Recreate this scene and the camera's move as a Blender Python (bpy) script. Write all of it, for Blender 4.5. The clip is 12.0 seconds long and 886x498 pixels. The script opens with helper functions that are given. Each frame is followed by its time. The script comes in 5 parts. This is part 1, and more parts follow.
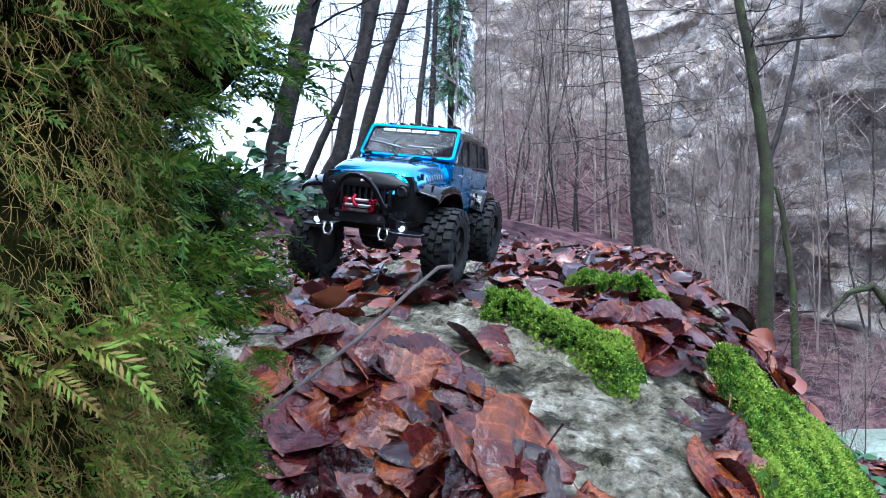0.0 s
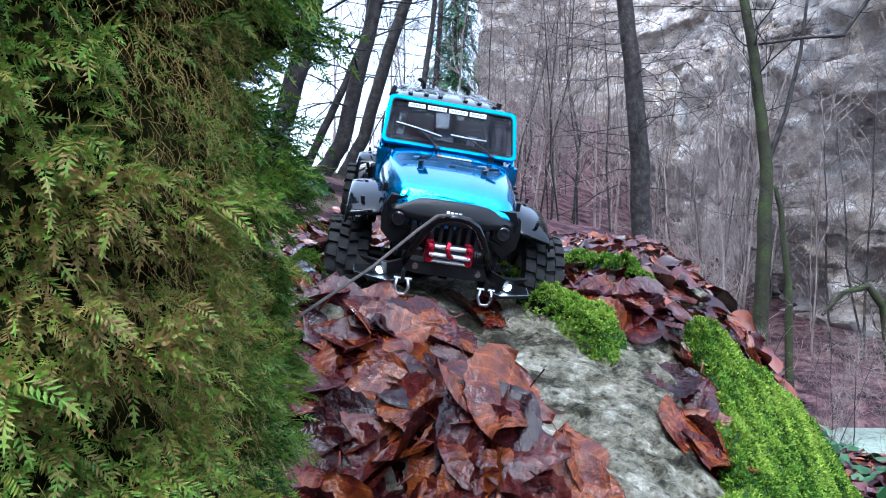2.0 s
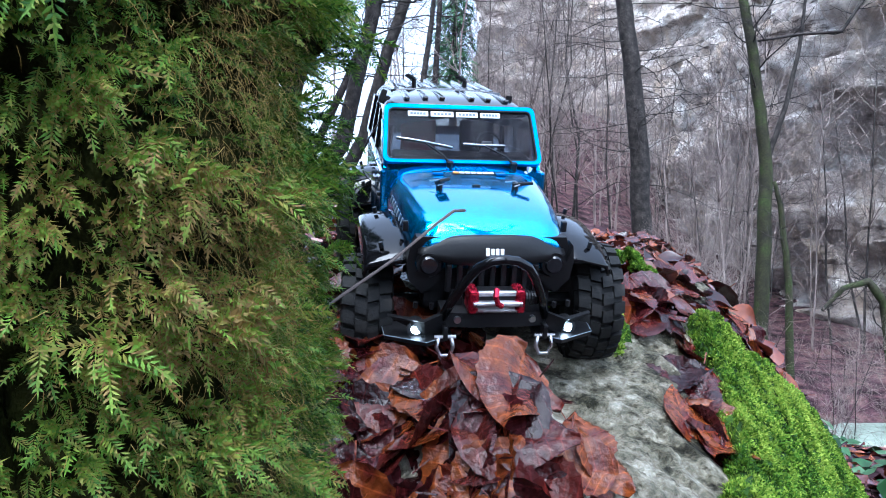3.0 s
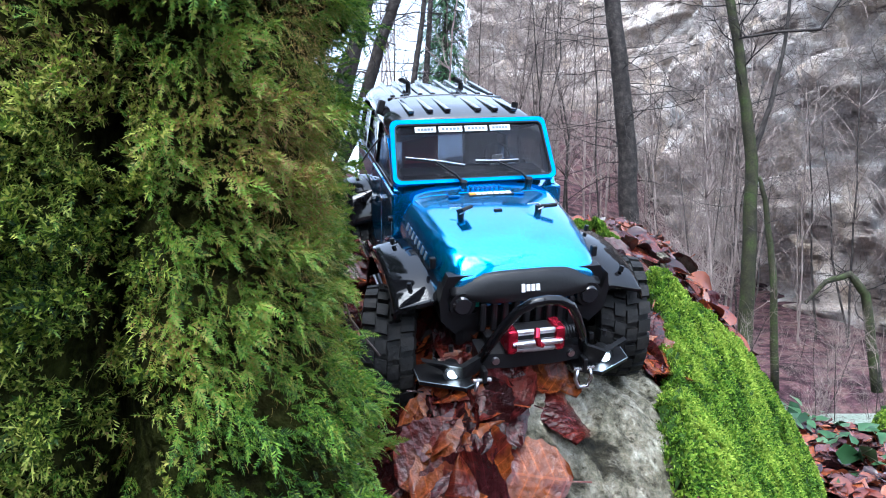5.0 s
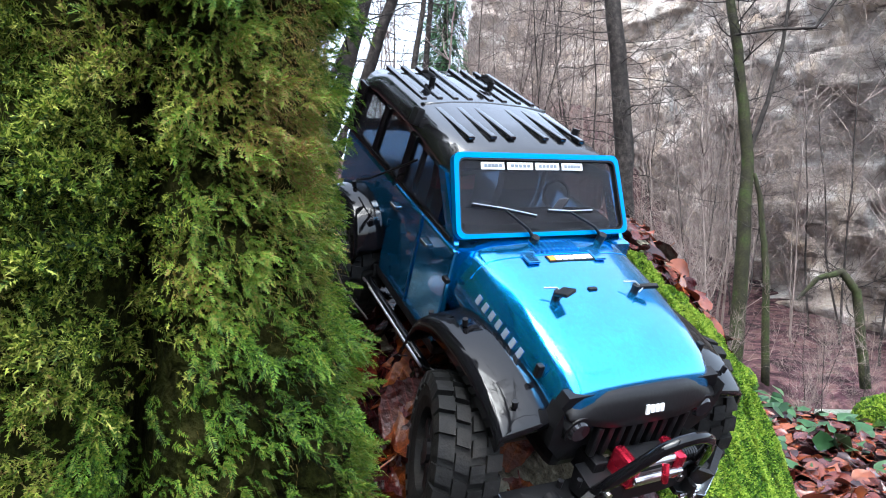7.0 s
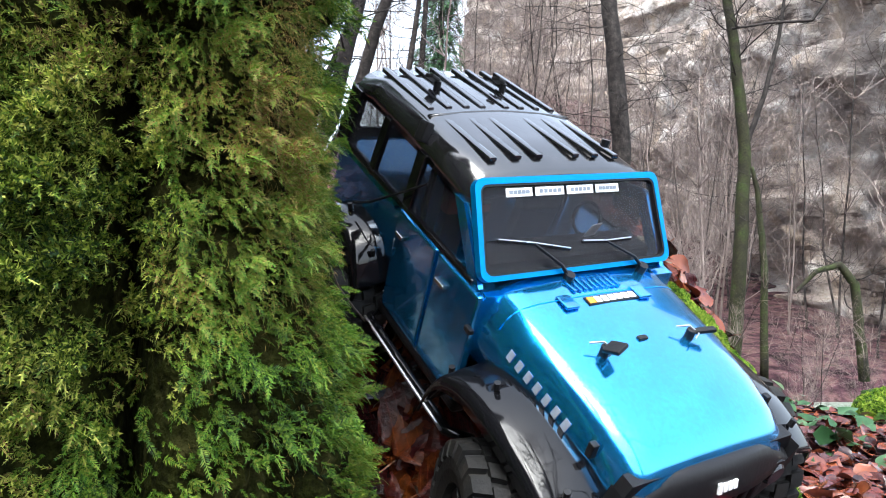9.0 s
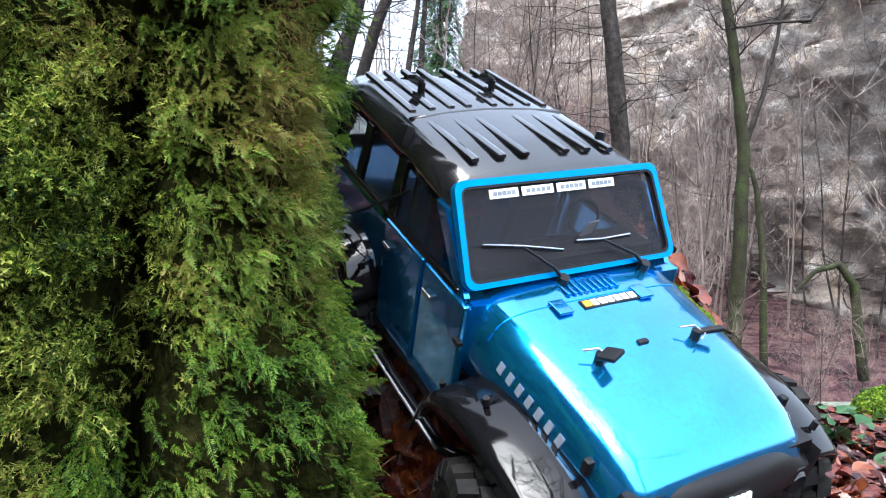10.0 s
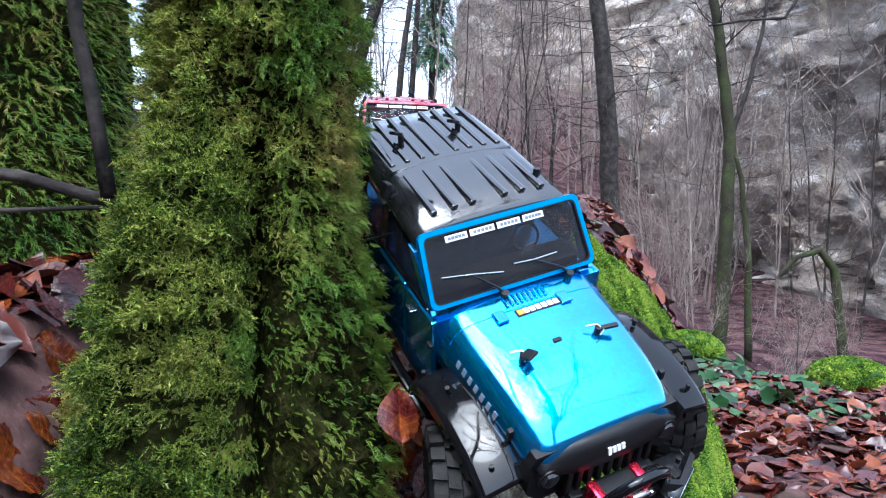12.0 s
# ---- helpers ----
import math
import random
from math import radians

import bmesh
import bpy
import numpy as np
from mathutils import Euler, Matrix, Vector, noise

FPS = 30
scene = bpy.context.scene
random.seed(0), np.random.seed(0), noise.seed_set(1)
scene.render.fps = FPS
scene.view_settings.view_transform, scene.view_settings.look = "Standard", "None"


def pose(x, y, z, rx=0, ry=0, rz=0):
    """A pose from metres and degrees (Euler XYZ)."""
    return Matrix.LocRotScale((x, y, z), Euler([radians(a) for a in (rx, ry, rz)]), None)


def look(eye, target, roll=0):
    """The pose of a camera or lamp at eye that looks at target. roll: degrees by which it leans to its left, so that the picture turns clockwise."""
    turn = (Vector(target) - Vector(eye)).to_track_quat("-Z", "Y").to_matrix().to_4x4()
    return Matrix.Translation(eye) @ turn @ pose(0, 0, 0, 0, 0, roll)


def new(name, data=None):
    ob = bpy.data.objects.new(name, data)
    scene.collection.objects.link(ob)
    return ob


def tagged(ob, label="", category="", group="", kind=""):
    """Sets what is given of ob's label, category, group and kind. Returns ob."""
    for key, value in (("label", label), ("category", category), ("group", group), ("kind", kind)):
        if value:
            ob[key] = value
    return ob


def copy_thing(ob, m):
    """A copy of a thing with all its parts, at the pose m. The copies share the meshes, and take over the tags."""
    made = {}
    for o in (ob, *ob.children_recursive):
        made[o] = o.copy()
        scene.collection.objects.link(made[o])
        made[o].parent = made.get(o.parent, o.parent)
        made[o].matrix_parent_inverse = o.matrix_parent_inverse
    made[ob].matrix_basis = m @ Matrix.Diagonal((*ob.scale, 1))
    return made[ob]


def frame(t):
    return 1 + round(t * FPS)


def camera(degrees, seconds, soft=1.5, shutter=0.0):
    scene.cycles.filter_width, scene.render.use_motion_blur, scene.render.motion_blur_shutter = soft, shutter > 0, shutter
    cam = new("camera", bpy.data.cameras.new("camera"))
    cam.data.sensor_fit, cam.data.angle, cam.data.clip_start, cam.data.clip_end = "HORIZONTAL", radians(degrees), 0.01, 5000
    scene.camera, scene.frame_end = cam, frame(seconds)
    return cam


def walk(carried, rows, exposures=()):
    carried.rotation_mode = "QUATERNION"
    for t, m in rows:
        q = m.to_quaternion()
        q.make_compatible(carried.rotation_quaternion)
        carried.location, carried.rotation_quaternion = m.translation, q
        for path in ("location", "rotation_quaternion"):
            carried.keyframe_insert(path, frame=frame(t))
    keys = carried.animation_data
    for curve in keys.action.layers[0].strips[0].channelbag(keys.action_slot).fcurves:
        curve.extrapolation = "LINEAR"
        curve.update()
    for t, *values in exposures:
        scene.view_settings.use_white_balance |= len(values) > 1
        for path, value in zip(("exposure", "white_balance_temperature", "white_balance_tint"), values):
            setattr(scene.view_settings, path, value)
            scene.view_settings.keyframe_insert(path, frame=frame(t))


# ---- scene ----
cam = camera(62.0, 12.0, soft=1.0)
CAM = [
    (0, 0, 0, 0, 90.001, -0.001, 0),
    (0.5, -0.0003, -0.0153, -0.0077, 89.769, -0.099, -0.063),
    (1, 0.0011, -0.0281, -0.0098, 89.641, -0.369, -0.085),
    (1.5, 0.0007, -0.0471, -0.0173, 89.467, -1.294, -0.039),
    (2, 0.0007, -0.0593, -0.0204, 89.313, -1.511, -0.053),
    (2.5, -0.0104, -0.068, -0.0235, 89.243, -1.137, -0.059),
    (3, -0.008, -0.0767, -0.023, 89.194, -1.133, -0.061),
    (5, -0.0018, -0.2064, -0.0637, 89.001, -1.126, -0.746),
    (5.5, -0.0001, -0.2347, -0.0706, 88.94, -1.038, -0.971),
    (6, -0.0031, -0.2461, -0.0753, 88.675, -1.702, -1),
    (6.5, -0.0002, -0.2571, -0.0714, 88.427, -2.336, -0.889),
    (7, 0.0095, -0.2664, -0.076, 88.334, -2.174, -0.972),
    (9, 0.0092, -0.2548, -0.0736, 88.088, -1.592, -1.149),
    (9.5, 0.0027, -0.2537, -0.0761, 88.05, -1.608, -1.141),
    (10, 0.0084, -0.2612, -0.0766, 88.122, -1.528, -1.198),
    (10.5, 0.0156, -0.3061, -0.0813, 87.995, -1.719, -1.377),
    (11, 0.0154, -0.3532, -0.0784, 87.775, -1.359, -1.59),
    (11.5, 0.0195, -0.4454, -0.0715, 87.557, -2.01, -1.725),
    (12, 0.0119, -0.5411, -0.0796, 87.316, -1.25, -1.623),
]
# the clip's camera starts cool and a little dark, and warms as the truck fills the view
walk(cam, [(t, pose(*p)) for t, *p in CAM], [(0, 2.55, 5100, 6), (3.2, 2.6, 5150, 6), (5, 2.76, 5450, 6), (9, 2.78, 6150, 6), (12, 2.5, 5450, 6)])
# the truck's way down the rock: seconds, place and turn of the top of its windscreen
TRUCK = [
    (0, -0.0467, 1.3095, 0.2111, -3.2, -6.79, 163.07),
    (0.5, -0.0368, 1.2553, 0.2144, -2.8, -7.22, 168.14),
    (1, -0.0474, 1.1532, 0.1932, -8.6, -1.63, 174.99),
    (1.5, -0.0186, 1.024, 0.1728, -10.32, -3.98, -179.32),
    (2, 0.01, 0.9038, 0.1513, -15.44, -6.9, -173.39),
    (2.5, 0.0177, 0.7916, 0.1297, -17.7, -2.47, -169.04),
    (3, 0.0081, 0.7401, 0.1184, -17.61, 0.98, -170.28),
    (5, 0.0314, 0.5666, 0.0543, -20.4, 4.83, -166.82),
    (5.5, 0.0445, 0.5075, 0.0367, -22.1, 5.37, -163.88),
    (6, 0.0526, 0.4573, 0.0222, -22.73, 6.72, -161.09),
    (6.5, 0.0822, 0.3793, -0.0059, -26.33, 5.32, -154.66),
    (7, 0.096, 0.3542, -0.0154, -27.93, 3.37, -152.45),
    (9, 0.1078, 0.2755, -0.0394, -29.02, 5, -150.63),
    (9.5, 0.1022, 0.2599, -0.0404, -27.79, 6.48, -151.51),
    (10, 0.0949, 0.2388, -0.0424, -27.28, 7.75, -153.31),
    (10.5, 0.0863, 0.2251, -0.0434, -26.8, 9.11, -155.26),
    (11, 0.0743, 0.1985, -0.0517, -27.42, 12.53, -157.18),
    (11.5, 0.071, 0.1772, -0.0617, -28.85, 14.42, -158.85),
    (12, 0.0812, 0.1357, -0.0806, -31.74, 14.71, -158.9),
]

# ---- light ----
world = bpy.data.worlds.new("sky")
scene.world = world
world.use_nodes = True
wn = world.node_tree
sky = wn.nodes.new("ShaderNodeTexSky")
sky.sky_type, sky.sun_disc = "NISHITA", False
sky.sun_elevation, sky.sun_rotation = radians(62), radians(-163)
sky.air_density, sky.dust_density, sky.ozone_density = 1.0, 4.0, 1.0
overcast = wn.nodes.new("ShaderNodeHueSaturation")     # thin cloud takes most of the blue away
overcast.inputs["Saturation"].default_value = 0.5
wn.links.new(sky.outputs[0], overcast.inputs["Color"])
wn.links.new(overcast.outputs[0], wn.nodes["Background"].inputs[0])
wn.nodes["Background"].inputs[1].default_value = 0.15
sun = new("sun", bpy.data.lights.new("sun", "SUN"))
sun.data.energy, sun.data.angle, sun.data.color = 0.9, radians(40), (1.0, 0.97, 0.93)
sun.matrix_basis = look((0, 0, 0), (0.12, 0.4, -0.88))


# ---- materials ----
def material(name, colours, scale=8.0, rough=0.6, metal=0.0, bump=0.3, bump_scale=40.0, spread=(0.3, 0.7), detail=6.0,
             coat=0.0, random_shift=0.0, fine=0.25, per_island=False, rough_var=0.0, translucent=0.0, spec=0.2, relief=0.3, grit=0.5):
    """A surface: a noise-mixed ramp of colours, a finer grain on top, and relief."""
    m = bpy.data.materials.new(name)
    m.use_nodes = True
    t = m.node_tree
    n, l = t.nodes, t.links
    b = n["Principled BSDF"]
    co = n.new("ShaderNodeTexCoord")
    a = n.new("ShaderNodeTexNoise")
    a.inputs["Scale"].default_value, a.inputs["Detail"].default_value = scale, detail
    a.inputs["Roughness"].default_value = grit
    l.new(co.outputs["Object"], a.inputs["Vector"])
    value = a.outputs[0]
    if random_shift:
        if per_island:
            r = n.new("ShaderNodeNewGeometry").outputs["Random Per Island"]
        else:
            r = n.new("ShaderNodeObjectInfo").outputs["Random"]
        mul = n.new("ShaderNodeMath")
        mul.operation = "MULTIPLY_ADD"
        l.new(r, mul.inputs[0])
        mul.inputs[1].default_value, mul.inputs[2].default_value = random_shift, -random_shift / 2
        add = n.new("ShaderNodeMath")
        l.new(value, add.inputs[0])
        l.new(mul.outputs[0], add.inputs[1])
        value = add.outputs[0]
    ramp = n.new("ShaderNodeValToRGB")
    el = ramp.color_ramp.elements
    lo, hi = spread
    for i, c in enumerate(colours):
        p = lo + (hi - lo) * i / max(1, len(colours) - 1)
        e = el[i] if i < 2 else el.new(p)
        e.position, e.color = p, (*c, 1)
    l.new(value, ramp.inputs[0])
    g = n.new("ShaderNodeTexNoise")
    g.inputs["Scale"].default_value, g.inputs["Detail"].default_value = bump_scale, 5
    g.inputs["Roughness"].default_value = grit
    l.new(co.outputs["Object"], g.inputs["Vector"])
    hue = n.new("ShaderNodeHueSaturation")
    mr = n.new("ShaderNodeMapRange")
    mr.inputs[1].default_value, mr.inputs[2].default_value = 0.25, 0.75
    mr.inputs[3].default_value, mr.inputs[4].default_value = 1 - fine, 1 + fine
    l.new(g.outputs[0], mr.inputs[0])
    l.new(mr.outputs[0], hue.inputs["Value"])
    l.new(ramp.outputs[0], hue.inputs["Color"])
    l.new(hue.outputs[0], b.inputs["Base Color"])
    if rough_var:
        rr = n.new("ShaderNodeMapRange")
        rr.inputs[1].default_value, rr.inputs[2].default_value = 0.35, 0.65
        rr.inputs[3].default_value, rr.inputs[4].default_value = max(0.02, rough - rough_var), min(1, rough + rough_var)
        l.new(a.outputs[0], rr.inputs[0])
        l.new(rr.outputs[0], b.inputs["Roughness"])
    else:
        b.inputs["Roughness"].default_value = rough
    b.inputs["Metallic"].default_value = metal
    b.inputs["Specular IOR Level"].default_value = spec
    b.inputs["Coat Weight"].default_value = coat
    b.inputs["Coat Roughness"].default_value = 0.06
    if bump:
        bp = n.new("ShaderNodeBump")
        bp.inputs["Strength"].default_value, bp.inputs["Distance"].default_value = bump, relief / bump_scale
        l.new(g.outputs[0], bp.inputs["Height"])
        l.new(bp.outputs[0], b.inputs["Normal"])
    if translucent:
        tr = n.new("ShaderNodeBsdfTranslucent")
        l.new(hue.outputs[0], tr.inputs[0])
        mix = n.new("ShaderNodeMixShader")
        mix.inputs[0].default_value = translucent
        l.new(b.outputs[0], mix.inputs[1])
        l.new(tr.outputs[0], mix.inputs[2])
        l.new(mix.outputs[0], n["Material Output"].inputs[0])
    return m


def plain(name, colour, rough=0.5, metal=0.0, coat=0.0, emit=0.0, bump=0.0, fine=0.1, spec=0.35):
    m = material(name, [tuple(c * 0.85 for c in colour), colour], 30, rough, metal, bump, 300, coat=coat, fine=fine, rough_var=min(0.1, rough / 3), spec=spec)
    if emit:
        b = m.node_tree.nodes["Principled BSDF"]
        b.inputs["Emission Color"].default_value = (0.85, 0.95, 1.0, 1)
        b.inputs["Emission Strength"].default_value = emit
    return m


def glass(name, tint, rough=0.02, through_part=0.5):
    """A tinted pane: clear through a part of it, glossy on top."""
    m = bpy.data.materials.new(name)
    m.use_nodes = True
    n, l = m.node_tree.nodes, m.node_tree.links
    b = n["Principled BSDF"]
    b.inputs["Base Color"].default_value = (*tint, 1)
    b.inputs["Roughness"].default_value = rough
    b.inputs["Alpha"].default_value = 1 - through_part
    b.inputs["IOR"].default_value = 1.5
    b.inputs["Specular IOR Level"].default_value = 0.14
    return m


ROCK = material("grey_limestone", [(0.03, 0.03, 0.018), (0.15, 0.14, 0.1), (0.26, 0.24, 0.185), (0.37, 0.345, 0.28), (0.56, 0.535, 0.46)], 30, 0.75, bump=1.0, bump_scale=150, spread=(0.36, 0.64), detail=14, fine=0.55, relief=1.6, grit=0.72, spec=0.2)
FAR_LITTER = material("far_leaf_litter", [(0.005, 0.003, 0.003), (0.017, 0.009, 0.011), (0.038, 0.019, 0.023), (0.07, 0.04, 0.038), (0.024, 0.022, 0.015)], 2.6, 0.95, bump=1.0, bump_scale=16, fine=0.7, detail=14, spec=0.05)
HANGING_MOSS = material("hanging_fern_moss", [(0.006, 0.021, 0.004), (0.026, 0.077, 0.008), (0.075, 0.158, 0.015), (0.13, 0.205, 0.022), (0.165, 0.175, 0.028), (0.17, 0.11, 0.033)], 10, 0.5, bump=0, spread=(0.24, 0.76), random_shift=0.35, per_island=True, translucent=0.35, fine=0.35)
MOSS = material("fern_moss", [(0.005, 0.017, 0.003), (0.026, 0.056, 0.007), (0.08, 0.135, 0.014), (0.19, 0.24, 0.03), (0.4, 0.42, 0.09), (0.14, 0.09, 0.035)], 8, 0.5, bump=0, spread=(0.26, 0.76), random_shift=0.4, per_island=True, translucent=0.45, fine=0.35)
# dark bark under the moss, taken near black as shade between the fronds
SHADED_BARK = material("moss_bed", [(0.004, 0.004, 0.001), (0.012, 0.014, 0.003), (0.026, 0.024, 0.008)], 40, 0.95, bump=1.0, bump_scale=160, fine=0.6, relief=1.2, spec=0.03)
BRIGHT_MOSS = material("bright_cushion_moss", [(0.022, 0.065, 0.006), (0.085, 0.18, 0.014), (0.18, 0.28, 0.028), (0.3, 0.39, 0.055)], 14, 0.6, bump=0, random_shift=0.4, per_island=True, translucent=0.35)
# cushion green darkened far down to put shade between the tufts
SHADED_CUSHION = material("cushion_moss_bed", [(0.006, 0.016, 0.002), (0.018, 0.045, 0.004), (0.04, 0.08, 0.008)], 40, 0.9, bump=1.0, bump_scale=250, fine=0.5)
LEAF = material("wet_beech_leaf", [(0.013, 0.0025, 0.003), (0.034, 0.005, 0.005), (0.06, 0.009, 0.006), (0.14, 0.034, 0.007), (0.062, 0.008, 0.006), (0.036, 0.007, 0.009)], 2.2, 0.2, bump=0.25, bump_scale=14, spread=(0.1, 0.9), random_shift=0.9, spec=0.3, translucent=0.08, rough_var=0.1, fine=0.35, coat=0.05)


def veined(m, per_unit=8.7, lean=3.9):
    """Paler midrib and side veins, dark flesh between them, on a leaf one unit long."""
    n, l = m.node_tree.nodes, m.node_tree.links
    b = n["Principled BSDF"]
    xyz = n.new("ShaderNodeSeparateXYZ")
    l.new(n["Texture Coordinate"].outputs["Object"], xyz.inputs[0])

    def calc(kind, a, c=0.0, d=0.0):
        k = n.new("ShaderNodeMath")
        k.operation = kind
        for i, v in enumerate((a, c, d)):
            if isinstance(v, float):
                k.inputs[i].default_value = v
            else:
                l.new(v, k.inputs[i])
        return k.outputs[0]

    ax = calc("ABSOLUTE", xyz.outputs[0])
    row = calc("MULTIPLY_ADD", ax, -lean, calc("MULTIPLY", xyz.outputs[1], per_unit))
    near = calc("ABSOLUTE", calc("SUBTRACT", calc("FRACT", calc("ADD", row, 20.0)), 0.5))
    side = calc("GREATER_THAN", near, 0.44)
    rib = calc("LESS_THAN", ax, 0.011)
    hue = n.new("ShaderNodeHueSaturation")
    l.new(calc("MULTIPLY_ADD", calc("MAXIMUM", side, rib), 0.55, calc("MULTIPLY_ADD", near, 0.35, 0.85)), hue.inputs["Value"])
    old = b.inputs["Base Color"].links[0].from_socket
    l.new(old, hue.inputs["Color"])
    l.new(hue.outputs[0], b.inputs["Base Color"])


veined(LEAF)
LEAF_ISLE = material("beech_leaf_litter", [(0.012, 0.003, 0.003), (0.04, 0.008, 0.007), (0.08, 0.015, 0.01), (0.17, 0.045, 0.015), (0.06, 0.019, 0.022)], 5, 0.25, bump=0.2, bump_scale=60, spread=(0.2, 0.8), random_shift=0.6, per_island=True, spec=0.35, coat=0.1)
BARK = material("grey_brown_bark", [(0.005, 0.004, 0.004), (0.016, 0.013, 0.012), (0.036, 0.031, 0.028)], 14, 0.85, bump=0.9, bump_scale=50, fine=0.45)
MOSSY_BARK = material("mossy_bark", [(0.008, 0.007, 0.005), (0.018, 0.018, 0.008), (0.022, 0.034, 0.008)], 5, 0.85, bump=0.9, bump_scale=40, fine=0.45)
TWIG = material("pale_twigs", [(0.05, 0.04, 0.036), (0.14, 0.11, 0.1), (0.25, 0.21, 0.19)], 2, 0.8, bump=0, fine=0.2)
NEEDLE = material("spruce_needles", [(0.01, 0.035, 0.012), (0.03, 0.08, 0.03), (0.06, 0.13, 0.05)], 3, 0.6, bump=0, random_shift=0.3, per_island=True, translucent=0.2)
IVY = material("ivy_leaf", [(0.008, 0.028, 0.01), (0.02, 0.06, 0.02), (0.045, 0.09, 0.04)], 6, 0.35, bump=0, random_shift=0.4, per_island=True)
def cliff_stone():
    """Weathered limestone: level beds, ochre streaks down the face, dark cracks, pale broken faces."""
    m = bpy.data.materials.new("limestone_cliff")
    m.use_nodes = True
    n, l = m.node_tree.nodes, m.node_tree.links
    b = n["Principled BSDF"]
    co = n.new("ShaderNodeTexCoord")

    def noise_at(stretch, scale, detail, grit=0.6):
        mp = n.new("ShaderNodeMapping")
        mp.inputs["Scale"].default_value = stretch
        l.new(co.outputs["Object"], mp.inputs[0])
        t = n.new("ShaderNodeTexNoise")
        t.inputs["Scale"].default_value, t.inputs["Detail"].default_value, t.inputs["Roughness"].default_value = scale, detail, grit
        l.new(mp.outputs[0], t.inputs["Vector"])
        return t.outputs[0]

    def ramp(value, *stops):
        r = n.new("ShaderNodeValToRGB")
        for i, (p, c) in enumerate(stops):
            e = r.color_ramp.elements[i] if i < 2 else r.color_ramp.elements.new(p)
            e.position, e.color = p, (*c, 1)
        l.new(value, r.inputs[0])
        return r.outputs[0]

    def mixed(kind, factor, a, c):
        x = n.new("ShaderNodeMix")
        x.data_type, x.blend_type = "RGBA", kind
        if isinstance(factor, float):
            x.inputs[0].default_value = factor
        else:
            l.new(factor, x.inputs[0])
        l.new(a, x.inputs[6])
        l.new(c, x.inputs[7])
        return x.outputs[2]

    beds = ramp(noise_at((0.5, 0.5, 1.6), 0.9, 12, 0.65), (0.3, (0.14, 0.115, 0.105)), (0.4, (0.34, 0.29, 0.265)), (0.52, (0.46, 0.405, 0.365)), (0.58, (0.62, 0.57, 0.53)), (0.65, (0.84, 0.81, 0.77)))
    ochre = ramp(noise_at((1.4, 1.4, 0.25), 0.8, 8), (0.46, (0, 0, 0)), (0.68, (0.6, 0.6, 0.6)))
    warm = ramp(noise_at((1, 1, 0.5), 3, 6), (0.3, (0.34, 0.235, 0.15)), (0.7, (0.6, 0.45, 0.29)))
    col = mixed("MIX", ochre, beds, warm)
    cracks = ramp(noise_at((0.35, 0.35, 2.2), 1.6, 9, 0.6), (0.36, (0.2, 0.18, 0.18)), (0.43, (1, 1, 1)))
    col = mixed("MULTIPLY", 1.0, col, cracks)
    grain = noise_at((1, 1, 1.3), 7, 8, 0.7)
    col = mixed("MULTIPLY", 0.7, col, ramp(grain, (0.32, (0.4, 0.38, 0.38)), (0.55, (1, 1, 1))))
    l.new(col, b.inputs["Base Color"])
    b.inputs["Roughness"].default_value, b.inputs["Specular IOR Level"].default_value = 0.9, 0.1
    bp = n.new("ShaderNodeBump")
    bp.inputs["Strength"].default_value, bp.inputs["Distance"].default_value = 1.0, 0.35
    l.new(grain, bp.inputs["Height"])
    l.new(bp.outputs[0], b.inputs["Normal"])
    return m


CLIFF = cliff_stone()


def cracked(m, turn, stretch, lo=0.39, hi=0.46, dark=(0.14, 0.13, 0.1)):
    """Dark bedding cracks that run one way, and pale scuffs across them, laid over a stone's colour and relief."""
    n, l = m.node_tree.nodes, m.node_tree.links
    b = n["Principled BSDF"]
    mp = n.new("ShaderNodeMapping")
    mp.inputs["Rotation"].default_value, mp.inputs["Scale"].default_value = (0, 0, turn), stretch
    l.new(n["Texture Coordinate"].outputs["Object"], mp.inputs[0])
    t = n.new("ShaderNodeTexNoise")
    t.inputs["Scale"].default_value, t.inputs["Detail"].default_value, t.inputs["Roughness"].default_value = 1.0, 10, 0.68
    l.new(mp.outputs[0], t.inputs["Vector"])
    r = n.new("ShaderNodeValToRGB")
    e = r.color_ramp.elements
    e[0].position, e[0].color = lo, (*dark, 1)
    e[1].position, e[1].color = hi, (0.85, 0.83, 0.78, 1)
    e.new(0.6).color = (1, 1, 1, 1)
    l.new(t.outputs[0], r.inputs[0])
    x = n.new("ShaderNodeMix")
    x.data_type, x.blend_type = "RGBA", "MULTIPLY"
    x.inputs[0].default_value = 1.0
    l.new(b.inputs["Base Color"].links[0].from_socket, x.inputs[6])
    l.new(r.outputs[0], x.inputs[7])
    l.new(x.outputs[2], b.inputs["Base Color"])
    bp = n.new("ShaderNodeBump")
    bp.inputs["Strength"].default_value, bp.inputs["Distance"].default_value = 0.9, 0.006
    l.new(r.outputs[0], bp.inputs["Height"])
    l.new(b.inputs["Normal"].links[0].from_socket, bp.inputs["Normal"])
    l.new(bp.outputs[0], b.inputs["Normal"])


